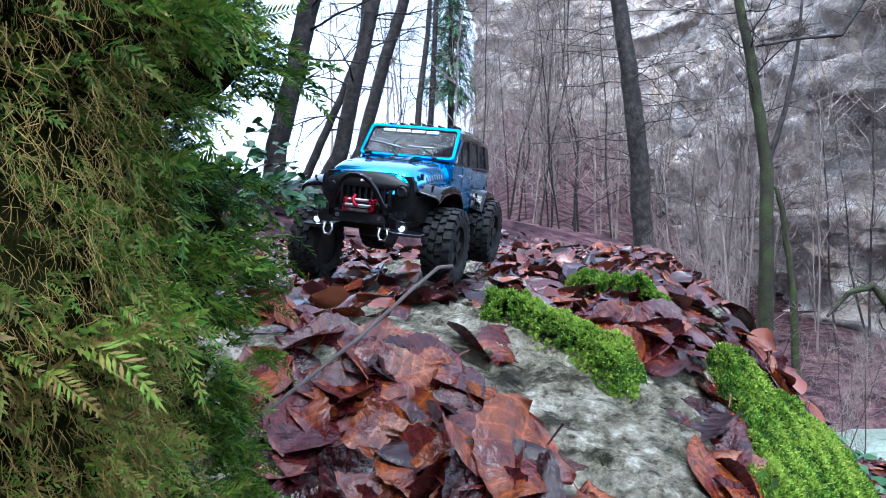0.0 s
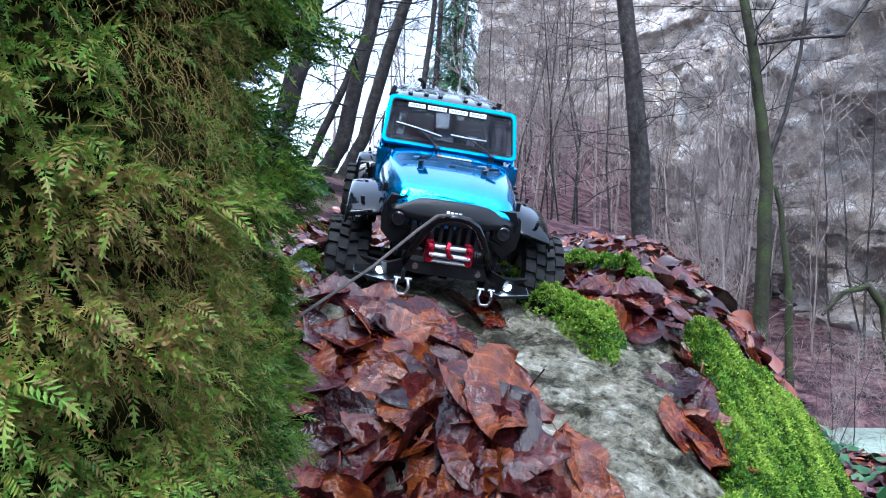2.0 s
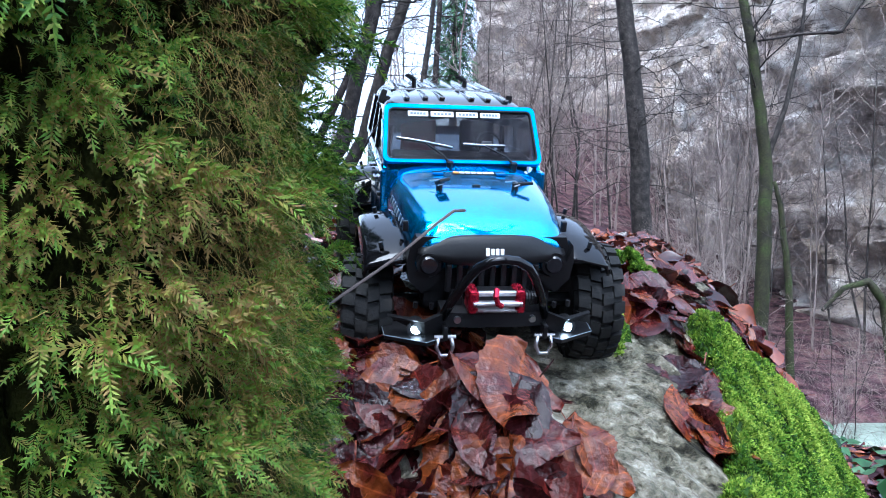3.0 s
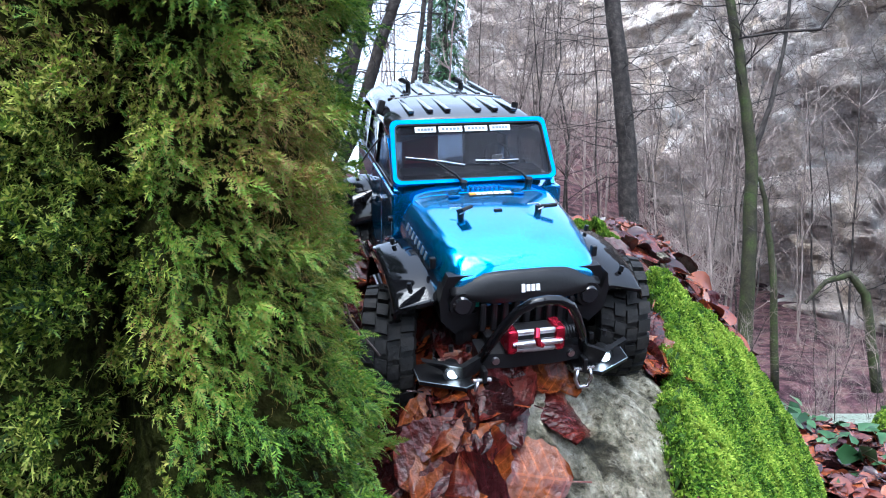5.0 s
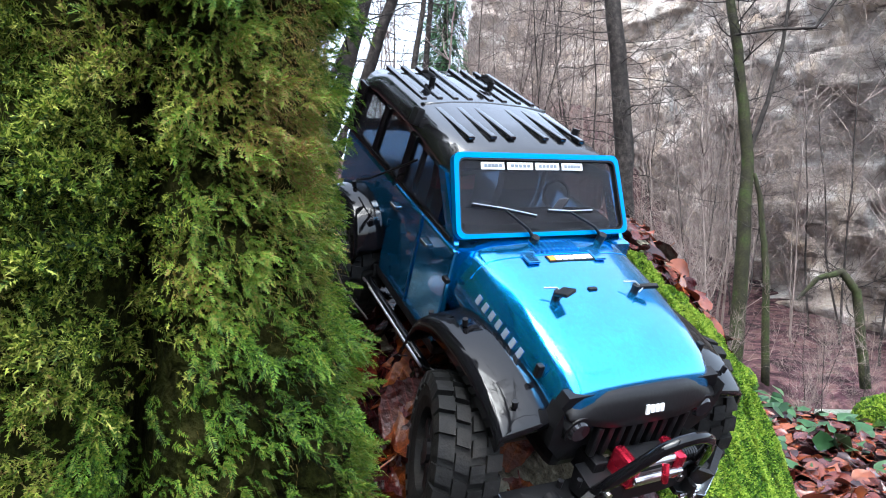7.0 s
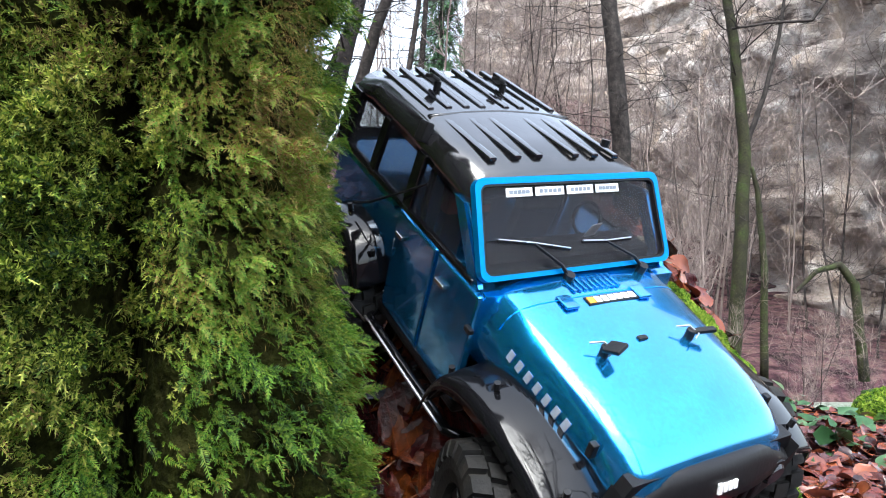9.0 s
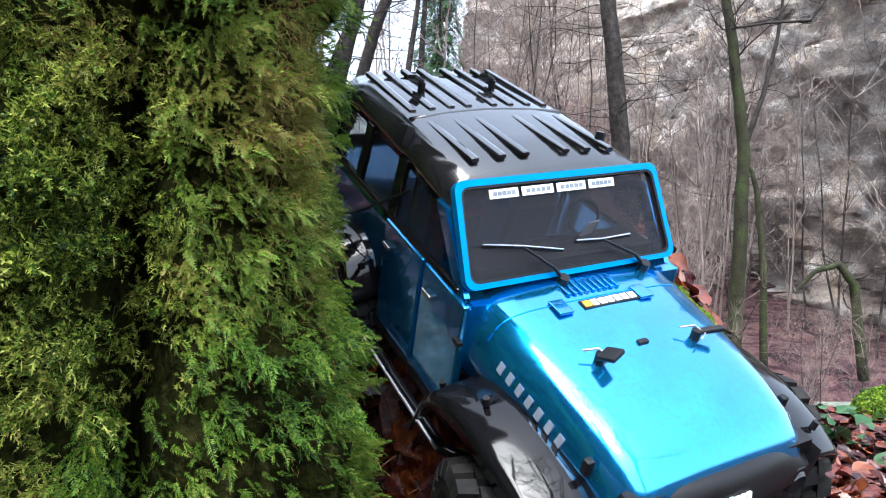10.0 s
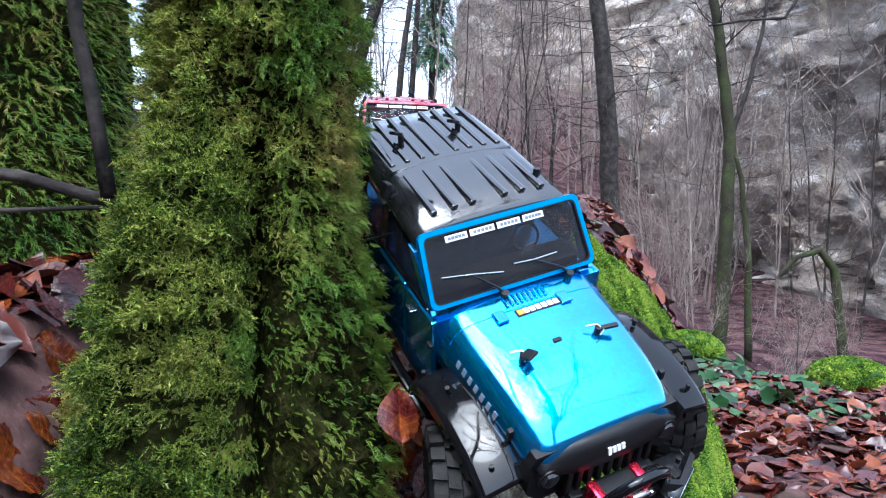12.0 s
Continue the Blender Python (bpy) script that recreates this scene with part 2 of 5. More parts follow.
cracked(ROCK, radians(42), (9.0, 34.0, 12.0))
cracked(ROCK, 0.4, (95.0, 130.0, 110.0), 0.35, 0.45, (0.22, 0.2, 0.15))
WATER = material("pale_stream_water", [(0.1, 0.13, 0.105), (0.17, 0.2, 0.165)], 2, 0.35, bump=0.6, bump_scale=9, fine=0.2, spec=0.12)
BLUE = plain("metallic_blue_paint", (0.02, 0.29, 0.68), 0.16, 0.9, coat=1.0)
BLUE.node_tree.nodes["Principled BSDF"].inputs["Coat Roughness"].default_value = 0.02
# the body blue, darkened and roughened to cut sky glare on the frame
BLUE_DULLED = plain("satin_blue_paint", (0.0, 0.2, 0.5), 0.42, 0.6)
BLACK_GLOSS = plain("wet_black_plastic", (0.004, 0.004, 0.005), 0.07, coat=0.0, spec=0.3)
ROOF_WET = material("rain_wet_black_roof", [(0.004, 0.004, 0.005), (0.012, 0.012, 0.014)], 45, 0.12, bump=0.12, bump_scale=160, spec=0.8, rough_var=0.11, relief=0.1, coat=0.4)
BLACK = plain("satin_black_plastic", (0.006, 0.006, 0.007), 0.45, bump=0.15, spec=0.25)
RUBBER = material("tyre_rubber", [(0.003, 0.003, 0.003), (0.008, 0.008, 0.008), (0.018, 0.016, 0.014)], 40, 0.7, bump=0.5, bump_scale=300)
STEEL = plain("brushed_steel", (0.5, 0.5, 0.52), 0.3, 1.0)
RED = plain("red_anodised_metal", (0.55, 0.02, 0.05), 0.25, 0.8)
WHITE = plain("white_decal", (0.75, 0.75, 0.75), 0.4)
GREY = plain("grey_decal", (0.16, 0.19, 0.23), 0.5)
ORANGE = plain("orange_decal", (0.8, 0.3, 0.03), 0.4)
LAMP_GLOW = plain("lit_led_lens", (0.9, 0.95, 1.0), 0.2, emit=10.0)
LENS = plain("dark_headlight_lens", (0.012, 0.012, 0.014), 0.06, coat=0.2)
SCREEN = glass("tinted_windscreen", (0.02, 0.02, 0.025), through_part=0.58)
CABIN = plain("dark_cabin", (0.012, 0.01, 0.011), 0.7)
CABIN_RED = plain("red_cabin_trim", (0.3, 0.02, 0.03), 0.5)


# ---- mesh helpers ----
def mesh_object(name, bm, mat, parent=None, label="", smooth=True):
    me = bpy.data.meshes.new(name)
    bmesh.ops.recalc_face_normals(bm, faces=bm.faces)
    for f in bm.faces:
        f.smooth = smooth
    bm.to_mesh(me)
    bm.free()
    me.materials.append(mat)
    ob = new(name, me)
    ob.parent = parent
    if label:
        tagged(ob, label)
    return ob


def part(name, bm, mat, parent, label="", smooth=False):
    return mesh_object(name, bm, mat, parent, label, smooth)


def from_arrays(name, verts, faces, mat, parent=None, smooth=False):
    """A mesh from numpy arrays; every face has the same number of corners."""
    me = bpy.data.meshes.new(name)
    k, c = faces.shape
    me.vertices.add(len(verts))
    me.vertices.foreach_set("co", np.ascontiguousarray(verts, dtype=np.float32).ravel())
    me.loops.add(k * c)
    me.loops.foreach_set("vertex_index", np.ascontiguousarray(faces, dtype=np.int32).ravel())
    me.polygons.add(k)
    me.polygons.foreach_set("loop_start", np.arange(0, k * c, c, dtype=np.int32))
    me.update(calc_edges=True)
    if smooth:
        me.polygons.foreach_set("use_smooth", np.ones(k, dtype=bool))
    me.materials.append(mat)
    me.validate()
    ob = new(name, me)
    ob.parent = parent
    return ob


def scatter(template, faces, places, ups, spin, scale, lean=None):
    """Copies of a template (z up, y ahead) at places, standing along ups: verts and faces."""
    n = len(places)
    ups = ups / np.linalg.norm(ups, axis=1, keepdims=True)
    ref = np.where(np.abs(ups[:, 2:3]) > 0.9, np.array([[1.0, 0, 0]]), np.array([[0, 0, 1.0]]))
    a = np.cross(ref, ups)
    a /= np.linalg.norm(a, axis=1, keepdims=True)
    b = np.cross(ups, a)
    c, s = np.cos(spin)[:, None], np.sin(spin)[:, None]
    ax, ay = c * a + s * b, -s * a + c * b
    m = np.stack([ax, ay, ups], 2)
    v = np.einsum("nij,kj->nki", m, template) * np.asarray(scale).reshape(n, 1, 1) + places[:, None]
    f = (faces[None] + (np.arange(n) * len(template))[:, None, None]).reshape(-1, faces.shape[1])
    return v.reshape(-1, 3), f


def box(bm, c, s, bevel=0.0, m=None):
    r = bmesh.ops.create_cube(bm, size=1, matrix=Matrix.Translation(c) @ (m or Matrix()) @ Matrix.Diagonal((*s, 1)))
    if bevel:
        es = list({e for v in r["verts"] for e in v.link_edges})
        bmesh.ops.bevel(bm, geom=es, offset=bevel, segments=2, affect="EDGES", profile=0.6)
    return bm


def boxed(*args, **kw):
    return box(bmesh.new(), *args, **kw)


def cyl(bm, a, b, r, r2=None, seg=16):
    a, b = Vector(a), Vector(b)
    q = (b - a).to_track_quat("Z", "Y").to_matrix().to_4x4()
    bmesh.ops.create_cone(bm, cap_ends=True, segments=seg, radius1=r, radius2=r if r2 is None else r2, depth=(b - a).length,
                          matrix=Matrix.Translation((a + b) / 2) @ q)
    return bm


def tube(bm, pts, r, seg=10, closed=False, r_end=None):
    """A round bar along points."""
    pts = [Vector(p) for p in pts]
    rings, n = [], len(pts)
    side = None
    for i, p in enumerate(pts):
        d = (pts[min(i + 1, n - 1)] - pts[max(i - 1, 0)]).normalized()
        if side is None:
            side = d.orthogonal().normalized()
        side = (side - d * side.dot(d)).normalized()
        up = d.cross(side)
        rr = r if r_end is None else r + (r_end - r) * i / (n - 1)
        rings.append([bm.verts.new(p + rr * (math.cos(k * math.tau / seg) * side + math.sin(k * math.tau / seg) * up)) for k in range(seg)])
    for i in range(n - 1):
        for k in range(seg):
            bm.faces.new((rings[i][k], rings[i][(k + 1) % seg], rings[i + 1][(k + 1) % seg], rings[i + 1][k]))
    bm.faces.new(rings[0][::-1])
    bm.faces.new(rings[-1])
    return bm


def loft(rings, cap=True, loop=True):
    """Skin through rings of equal length."""
    bm = bmesh.new()
    vs = [[bm.verts.new(p) for p in ring] for ring in rings]
    k = len(vs[0])
    for i in range(len(vs) - 1):
        for j in range(k if loop else k - 1):
            bm.faces.new((vs[i][j], vs[i][(j + 1) % k], vs[i + 1][(j + 1) % k], vs[i + 1][j]))
    if cap:
        bm.faces.new(vs[0][::-1])
        bm.faces.new(vs[-1])
    return bm


def plate(outline, depth, m=None):
    """A flat outline (x, y) given a thickness along z, laid at m."""
    bm = bmesh.new()
    m = m or Matrix()
    lo = [bm.verts.new(m @ Vector((x, y, 0))) for x, y in outline]
    hi = [bm.verts.new(m @ Vector((x, y, depth))) for x, y in outline]
    k = len(lo)
    bm.faces.new(lo[::-1])
    bm.faces.new(hi)
    for i in range(k):
        bm.faces.new((lo[i], lo[(i + 1) % k], hi[(i + 1) % k], hi[i]))
    return bm


def fbm(x, y, z=0.0, octaves=4):
    return noise.fractal(Vector((x, y, z)), 1.0, 2.0, octaves)


# ---- ground ----
def smooth_max(a, b, k):
    h = max(0.0, min(1.0, 0.5 + 0.5 * (a - b) / k))
    return b + (a - b) * h + k * h * (1 - h)


def clamp01(v):
    return max(0.0, min(1.0, v))


def boulder(x, y):
    """The top of the big limestone boulder on which the truck drives."""
    x0 = 0.062 + 0.68 * (y - 0.707) if y < 1.1 else 0.329 + 0.25 * (y - 1.1)
    z = -0.085 + 0.04 * (y - 0.707) if y > 0.707 else -0.085
    z -= (1.53 + 2.9 * clamp01((y - 0.8) / 0.4)) * max(0.0, x - x0) ** 2
    edge = 0.43 + 0.4 * (y - 0.6)
    z -= 7.0 * max(0.0, x - edge) ** 2
    z -= 1.2 * clamp01((y - 0.5) / 0.2) * max(0.0, x - x0 - 0.17) ** 2
    z -= 1.35 * max(0.0, 0.47 - y) ** 1.15
    z -= 0.07 * math.exp(-(((x - 0.09) / 0.12) ** 2) - ((y - 0.6) / 0.14) ** 2)
    z -= 0.15 * clamp01((0.04 - x) / 0.1) * clamp01((0.64 - y) / 0.2)
    z -= 3.0 * max(0.0, y - 2.6) ** 2
    z -= 0.5 * max(0.0, -x - 0.9) ** 2
    return z


def land(x, y):
    """The ground round the boulder, down to the stream and up to the cliff."""
    u = x - 0.25 * y
    if u < 0:
        far = -0.1 + 1.7 * (1 - math.exp(u / 6))
    else:
        far = max(-0.1 - 1.1 * u ** 1.1, -2.25)
    bank = clamp01((x - 4.7) / 0.6)
    far -= 0.8 * bank * clamp01((y - 5.5) / 1.5) * clamp01((9.9 - y) / 0.6)
    far += 0.011 * max(0.0, y - 16) ** 2 * clamp01((x - 0.5) / 3)
    # unseen rise on the left, made steep to block low sky light
    far += 1.6 * max(0.0, -x - 1.1 - 0.37 * max(y, 0.0)) + 0.1 * max(0.0, -y - 2.0)
    far = min(far, 8.0)
    near = -0.63 - 0.09 * (y - 1.2) if x > -0.25 else -0.63
    left = -0.2 + 0.1 * max(-1.0, min(2.0, y))
    near = left + (near - left) * clamp01((x + 0.33) / 0.22)
    k = clamp01((math.hypot(x, y) - 2.75) / 2.0)
    k = k * k * (3 - 2 * k)
    return near + (far - near) * k


def height(x, y):
    z = land(x, y)
    if -3 < x < 2.5 and -1 < y < 4:
        z = smooth_max(boulder(x, y), z, 0.05)
    return z


def grid_sheet(name, xs, ys, f, mat):
    v = np.array([[x, y, f(x, y)] for y in ys for x in xs])
    nx, ny = len(xs), len(ys)
    i = (np.arange(ny - 1)[:, None] * nx + np.arange(nx - 1)).ravel()
    return from_arrays(name, v, np.stack([i, i + 1, i + nx + 1, i + nx], 1), mat, smooth=True)


def axis_steps(lo, hi, fine_lo, fine_hi, step, grow=1.12):
    out = list(np.arange(fine_lo, fine_hi, step))
    d, p = step, out[-1]
    while p < hi:
        d *= grow
        p += d
        out.append(p)
    d, p = step, out[0]
    while p > lo:
        d *= grow
        p -= d
        out.insert(0, p)
    return out


def rough_ground(x, y):
    r = math.hypot(x, y)
    a = 0.02 * fbm(x * 3, y * 3) if r < 6 else 0.02
    z = land(x, y) + a + (0.25 * fbm(x * 0.25, y * 0.25, 3) if r > 6 else 0)
    return z


ground = tagged(grid_sheet("ground", axis_steps(-90, 130, -1.2, 3.0, 0.06), axis_steps(-60, 130, -1.0, 4.0, 0.06), rough_ground, FAR_LITTER),
                "forest floor under brown fallen leaves sloping to a stream", "ground", kind="structure")


def rock_top(x, y):
    """The boulder's weathered face: beds and cracks that run down across it, pits and grain."""
    z = boulder(x, y)
    u, w = 0.75 * x - 0.66 * y, 0.66 * x + 0.75 * y
    n1 = fbm(x * 5, y * 5, 1.7)
    n2 = fbm(u * 9, w * 26, 4.1)
    n3 = abs(fbm(u * 5, w * 15, 8.0))
    n4 = fbm(x * 60, y * 60, 2.2)
    return z + 0.012 * n1 + 0.008 * n2 + 0.003 * n4 - 0.09 * max(0, 0.1 - n3)


rock = tagged(grid_sheet("boulder", list(np.concatenate([np.arange(-1.0, -0.2, 0.014), np.arange(-0.2, 0.55, 0.0042), np.arange(0.55, 1.3, 0.014)])),
                         list(np.concatenate([np.arange(0.0, 0.25, 0.014), np.arange(0.25, 1.0, 0.0042), np.arange(1.0, 2.9, 0.014)])), rock_top, ROCK),
              "grey weathered limestone boulder with moss and wet leaves", "boulder", kind="structure")

# ---- mossy tree beside the boulder ----
TREE = (-0.141, 0.136)


def tree_radius(a, z):
    """Half-width of the mossy trunk towards the angle a at height z."""
    r = 0.093 + 0.034 * clamp01((-0.04 - z) / 0.22) ** 1.3 + 0.012 * clamp01((z - 0.1) / 0.5)
    r += 0.085 * math.exp(-(((a + 1.9) / 0.24) ** 2)) * clamp01((0.07 - z) / 0.22)
    r += 0.03 * math.exp(-(((a + 2.6) / 0.4) ** 2)) * clamp01((0.0 - z) / 0.2)
    r -= 0.06 * math.exp(-(((a + 1.28) / 0.15) ** 2)) * clamp01((0.07 - z) / 0.2)
    r += math.exp(-(((a - 0.1) / 0.8) ** 2)) * (0.007 * clamp01((0.02 - z) / 0.1) + 0.006 * clamp01((z - 0.01) / 0.05) - 0.005)
    r += 0.012 * math.exp(-(((a - 0.6) / 0.25) ** 2)) + 0.016 * math.exp(-(((a - 0.42) / 0.18) ** 2) - ((z - 0.035) / 0.05) ** 2)
    return r + 0.006 * fbm(math.cos(a) * 3, math.sin(a) * 3, z * 9)


def moss_lump(a, z):
    """Hummocks of moss: about 1 on a crest, below 0 in the gaps."""
    return fbm(math.cos(a) * 5.5, math.sin(a) * 5.5, z * 55, 3) + 0.4 * fbm(math.cos(a) * 13, math.sin(a) * 13, z * 120, 2)


def mossy_tree():
    t = tagged(new("mossy_tree"), "thick tree trunk covered all over in fern moss", "tree")
    t.matrix_basis = pose(TREE[0], TREE[1], -0.6)
    na, zs = 180, list(np.arange(-0.62, -0.45, 0.03)) + list(np.arange(-0.44, 0.3, 0.009)) + list(np.arange(0.3, 3.0, 0.05))
    v = []
    for z in zs:
        for k in range(na):
            a = k * math.tau / na - math.pi
            r = tree_radius(a, z) - 0.02 + 0.02 * max(-0.8, min(0.9, moss_lump(a, z)))
            v.append((r * math.cos(a), r * math.sin(a), z + 0.6))
    i = (np.arange(len(zs) - 1)[:, None] * na + np.arange(na)).ravel()
    j = (np.arange(len(zs) - 1)[:, None] * na + (np.arange(na) + 1) % na).ravel()
    from_arrays("trunk", np.array(v), np.stack([i, j, j + na, i + na], 1), SHADED_BARK, t, True)
    return t


tree = mossy_tree()


def frond(stations=8):
    """A small fern-like frond, standing out and drooping, with narrow leaflets: verts, triangles."""
    v, f = [], []
    def spine(s):
        return np.array([0.0, 0.25 * s - 0.75 * s * s, 0.9 * s])
    for i in range(stations):
        s0, s1 = i / stations, (i + 1) / stations
        a, b = spine(s0), spine(s1)
        w = 0.18 * math.sin(math.pi * (0.15 + 0.8 * s0)) ** 0.7
        for side in (-1, 1):
            k = len(v)
            tip = (a + b) / 2 + np.array([side * w, -0.05 * w, 0.1 * w]) + (b - a) * 1.1
            v += [a, a + (b - a) * 0.8, tip]
            f.append([k, k + 1, k + 2])
    k = len(v)
    v += [spine(0) + [0.02, 0, 0], spine(0) - [0.02, 0, 0], spine(1)]
    f.append([k, k + 1, k + 2])
    return np.array(v), np.array(f)


def spray(seed, pairs=12):
    """A flat, twice-feathered moss spray that stands out and droops: toothed side branches along a bent stem."""
    rng = np.random.default_rng(seed)
    v, f = [], []
    def spine(s):
        return np.array([0.05 * math.sin(3 * s + seed), 0.3 * s - 0.85 * s * s, 0.95 * s])
    def blade(a, d, n, w):
        """A pointed blade from a along d, folded a little along n."""
        e = np.cross(d, n)
        e = e / np.linalg.norm(e) * w
        k = len(v)
        v.extend([a, a + d * 0.45 + e + n * w * 0.4, a + d, a + d * 0.45 - e + n * w * 0.4])
        f.extend([[k, k + 1, k + 2], [k, k + 2, k + 3]])
    for i in range(pairs):
        s = (i + 0.5) / pairs
        a, ahead = spine(s), spine(s + 0.08) - spine(s)
        ahead /= np.linalg.norm(ahead)
        n = np.cross(np.array([1.0, 0, 0]), ahead)
        for side in (-1, 1):
            long = (0.27 - 0.24 * abs(s - 0.3)) * rng.uniform(0.7, 1.25)
            d = (ahead * 0.75 + np.array([side * 0.8, 0, 0]) + n * rng.normal(-0.1, 0.2)) * long
            blade(a, d, n, 0.028)
    blade(spine(0.75), (spine(1.1) - spine(0.75)), np.array([0, 1.0, 0]), 0.03)
    k = len(v)
    v += [spine(0) + [0.025, 0, 0], spine(0) - [0.025, 0, 0], spine(1)]
    f.append([k, k + 1, k + 2])
    return np.array(v), np.array(f)


def sprig(stations=6):
    """A plump moss sprig with short pointed leaves all round its bent stalk: verts, triangles."""
    v, f = [], []
    for i in range(stations):
        s = i / stations
        c = np.array([0.0, 0.18 * s - 0.25 * s * s, 0.9 * s])
        w = 0.2 * (1 - 0.45 * s)
        for k in range(3):
            a = k * math.tau / 3 + i * 1.1
            d = np.array([math.cos(a), math.sin(a), 0])
            e = np.array([-d[1], d[0], 0]) * 0.06
            n = len(v)
            v += [c + e, c - e, c + d * w + [0, 0, 0.2]]
            f.append([n, n + 1, n + 2])
    return np.array(v), np.array(f)


def tuft(n=8):
    """A starry moss tuft: broad pointed leaves in a rosette, every second one standing higher."""
    v, f = [], []
    for i in range(n):
        a = i * math.tau / n + 0.25 * (i % 2)
        d = np.array([math.cos(a), math.sin(a), 0])
        side = np.array([-d[1], d[0], 0]) * 0.15
        k = len(v)
        r, up = (0.42, 0.75) if i % 2 else (0.75, 0.35)
        mid = d * r * 0.5 + np.array([0, 0, up * 0.75])
        v += [np.zeros(3), mid + side, d * r + np.array([0, 0, up]), mid - side]
        f += [[k, k + 1, k + 2], [k, k + 2, k + 3]]
    return np.array(v), np.array(f)


def straw_patch(a, z):
    """Near 1 in the worn, straw-coloured patch of the trunk."""
    return np.exp(-(((a + 0.3) / 0.3) ** 2) - ((z + 0.0) / 0.1) ** 2)


def tree_moss():
    """Moss all over the side of the trunk that is seen: plump sprays on the root, hanging ones beyond the groove."""
    rng = np.random.default_rng(5)
    n = 90000
    a = np.concatenate([rng.uniform(-3.2, 1.1, 72000), rng.normal(-1.95, 0.3, n - 72000)])
    z = np.concatenate([rng.uniform(-0.42, 0.24, 72000), rng.uniform(-0.42, 0.0, n - 72000)])
    lump = np.array([moss_lump(q, h) for q, h in zip(a, z)])
    patch = np.array([fbm(math.cos(q) * 3, math.sin(q) * 3, h * 14 + 4, 2) for q, h in zip(a, z)])
    in_groove = np.exp(-(((a + 1.3) / 0.15) ** 2)) * np.clip((0.06 - z) / 0.12, 0, 1)
    keep = lump + rng.normal(0, 0.16, n) - 0.5 * in_groove > -0.32
    # sparse low down on the right, thinned further to stand in for shade
    keep &= (a < -1.35) | (rng.random(n) > 0.9 * np.clip((-0.07 - z) / 0.15, 0, 1))
    keep |= (a > 0.05) & (rng.random(n) < 0.6)
    keep &= rng.random(n) > 0.5 * straw_patch(a, z)
    a, z, lump, patch = a[keep], z[keep], lump[keep], patch[keep]
    r = np.array([tree_radius(q, h) for q, h in zip(a, z)]) - 0.0135 + 0.024 * lump.clip(-0.8, 0.9)
    nrm = np.stack([np.cos(a), np.sin(a), 0 * a], 1)
    at = nrm * r[:, None] + np.stack([0 * a, 0 * a, z + 0.6], 1)
    big = 0.95 + 0.4 * lump.clip(-0.5, 0.8)
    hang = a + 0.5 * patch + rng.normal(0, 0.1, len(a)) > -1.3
    ups = nrm + rng.normal(0, 0.3, (len(a), 3))
    pick = rng.random(len(a))

    def grow(chosen, template, lean, spin, lo, hi, mat, label):
        v, f = scatter(*template, at[chosen], (ups + [0, 0, lean])[chosen], spin(chosen.sum()), (big * rng.uniform(lo, hi, len(a)))[chosen])
        tagged(from_arrays("moss", v, f, mat, tree), label, kind="stuff")

    droop, turned = (lambda k: rng.normal(0, 0.75, k)), (lambda k: rng.uniform(0, 6.3, k))
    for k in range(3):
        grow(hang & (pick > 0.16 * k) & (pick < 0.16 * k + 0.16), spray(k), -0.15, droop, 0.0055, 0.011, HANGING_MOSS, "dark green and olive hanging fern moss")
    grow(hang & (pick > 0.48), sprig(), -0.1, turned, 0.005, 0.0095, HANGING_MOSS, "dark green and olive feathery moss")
    for k in range(2):
        grow(~hang & (pick > 0.2 * k) & (pick < 0.2 * k + 0.2), spray(k + 5, 9), 0.25, droop, 0.007, 0.013, MOSS, "bright green feathery moss")
    grow(~hang & (pick > 0.4), sprig(5), 0.3, turned, 0.007, 0.013, MOSS, "bright green plump moss")
    # dry strands hanging between the fronds, thickest in one worn patch
    m = 9000
    a = np.concatenate([rng.uniform(-1.2, 0.8, m // 12), rng.normal(-0.25, 0.2, m - m // 12)])
    z = np.concatenate([rng.uniform(-0.35, 0.1, m // 12), rng.normal(0.0, 0.075, m - m // 12)])
    r = np.array([tree_radius(q, h) for q, h in zip(a, z)]) + rng.uniform(-0.01, 0.003, m)
    nrm = np.stack([np.cos(a), np.sin(a), 0 * a], 1)
    at = nrm * r[:, None] + np.stack([0 * a, 0 * a, z + 0.6], 1)
    strand = np.array([[-0.012, 0, 0.3], [0.012, 0, 0.3], [0.03, -0.5, 0.5], [0.01, -0.5, 0.5], [0.02, -1.0, 0.35]])
    v, f = scatter(strand, np.array([[0, 1, 2], [0, 2, 3], [3, 2, 4]]), at, nrm + rng.normal(0, 0.15, (m, 3)), rng.normal(0, 0.6, m), rng.uniform(0.0025, 0.006, m))
    tagged(from_arrays("dry_moss", v, f, STRAW, tree), "dry straw-coloured moss strands", kind="stuff")


STRAW = material("dry_moss_straw", [(0.08, 0.05, 0.012), (0.2, 0.13, 0.03), (0.34, 0.24, 0.07)], 30, 0.8, bump=0, random_shift=0.4, per_island=True, translucent=0.2)
tree_moss()


# ---- moss on the boulder ----
def near_line(x, y, pts, width):
    best = 9.0
    for (ax, ay), (bx, by) in zip(pts, pts[1:]):
        k = clamp01(((x - ax) * (bx - ax) + (y - ay) * (by - ay)) / ((bx - ax) ** 2 + (by - ay) ** 2))
        best = min(best, math.hypot(x - ax - k * (bx - ax), y - ay - k * (by - ay)))
    return 1 - best / width


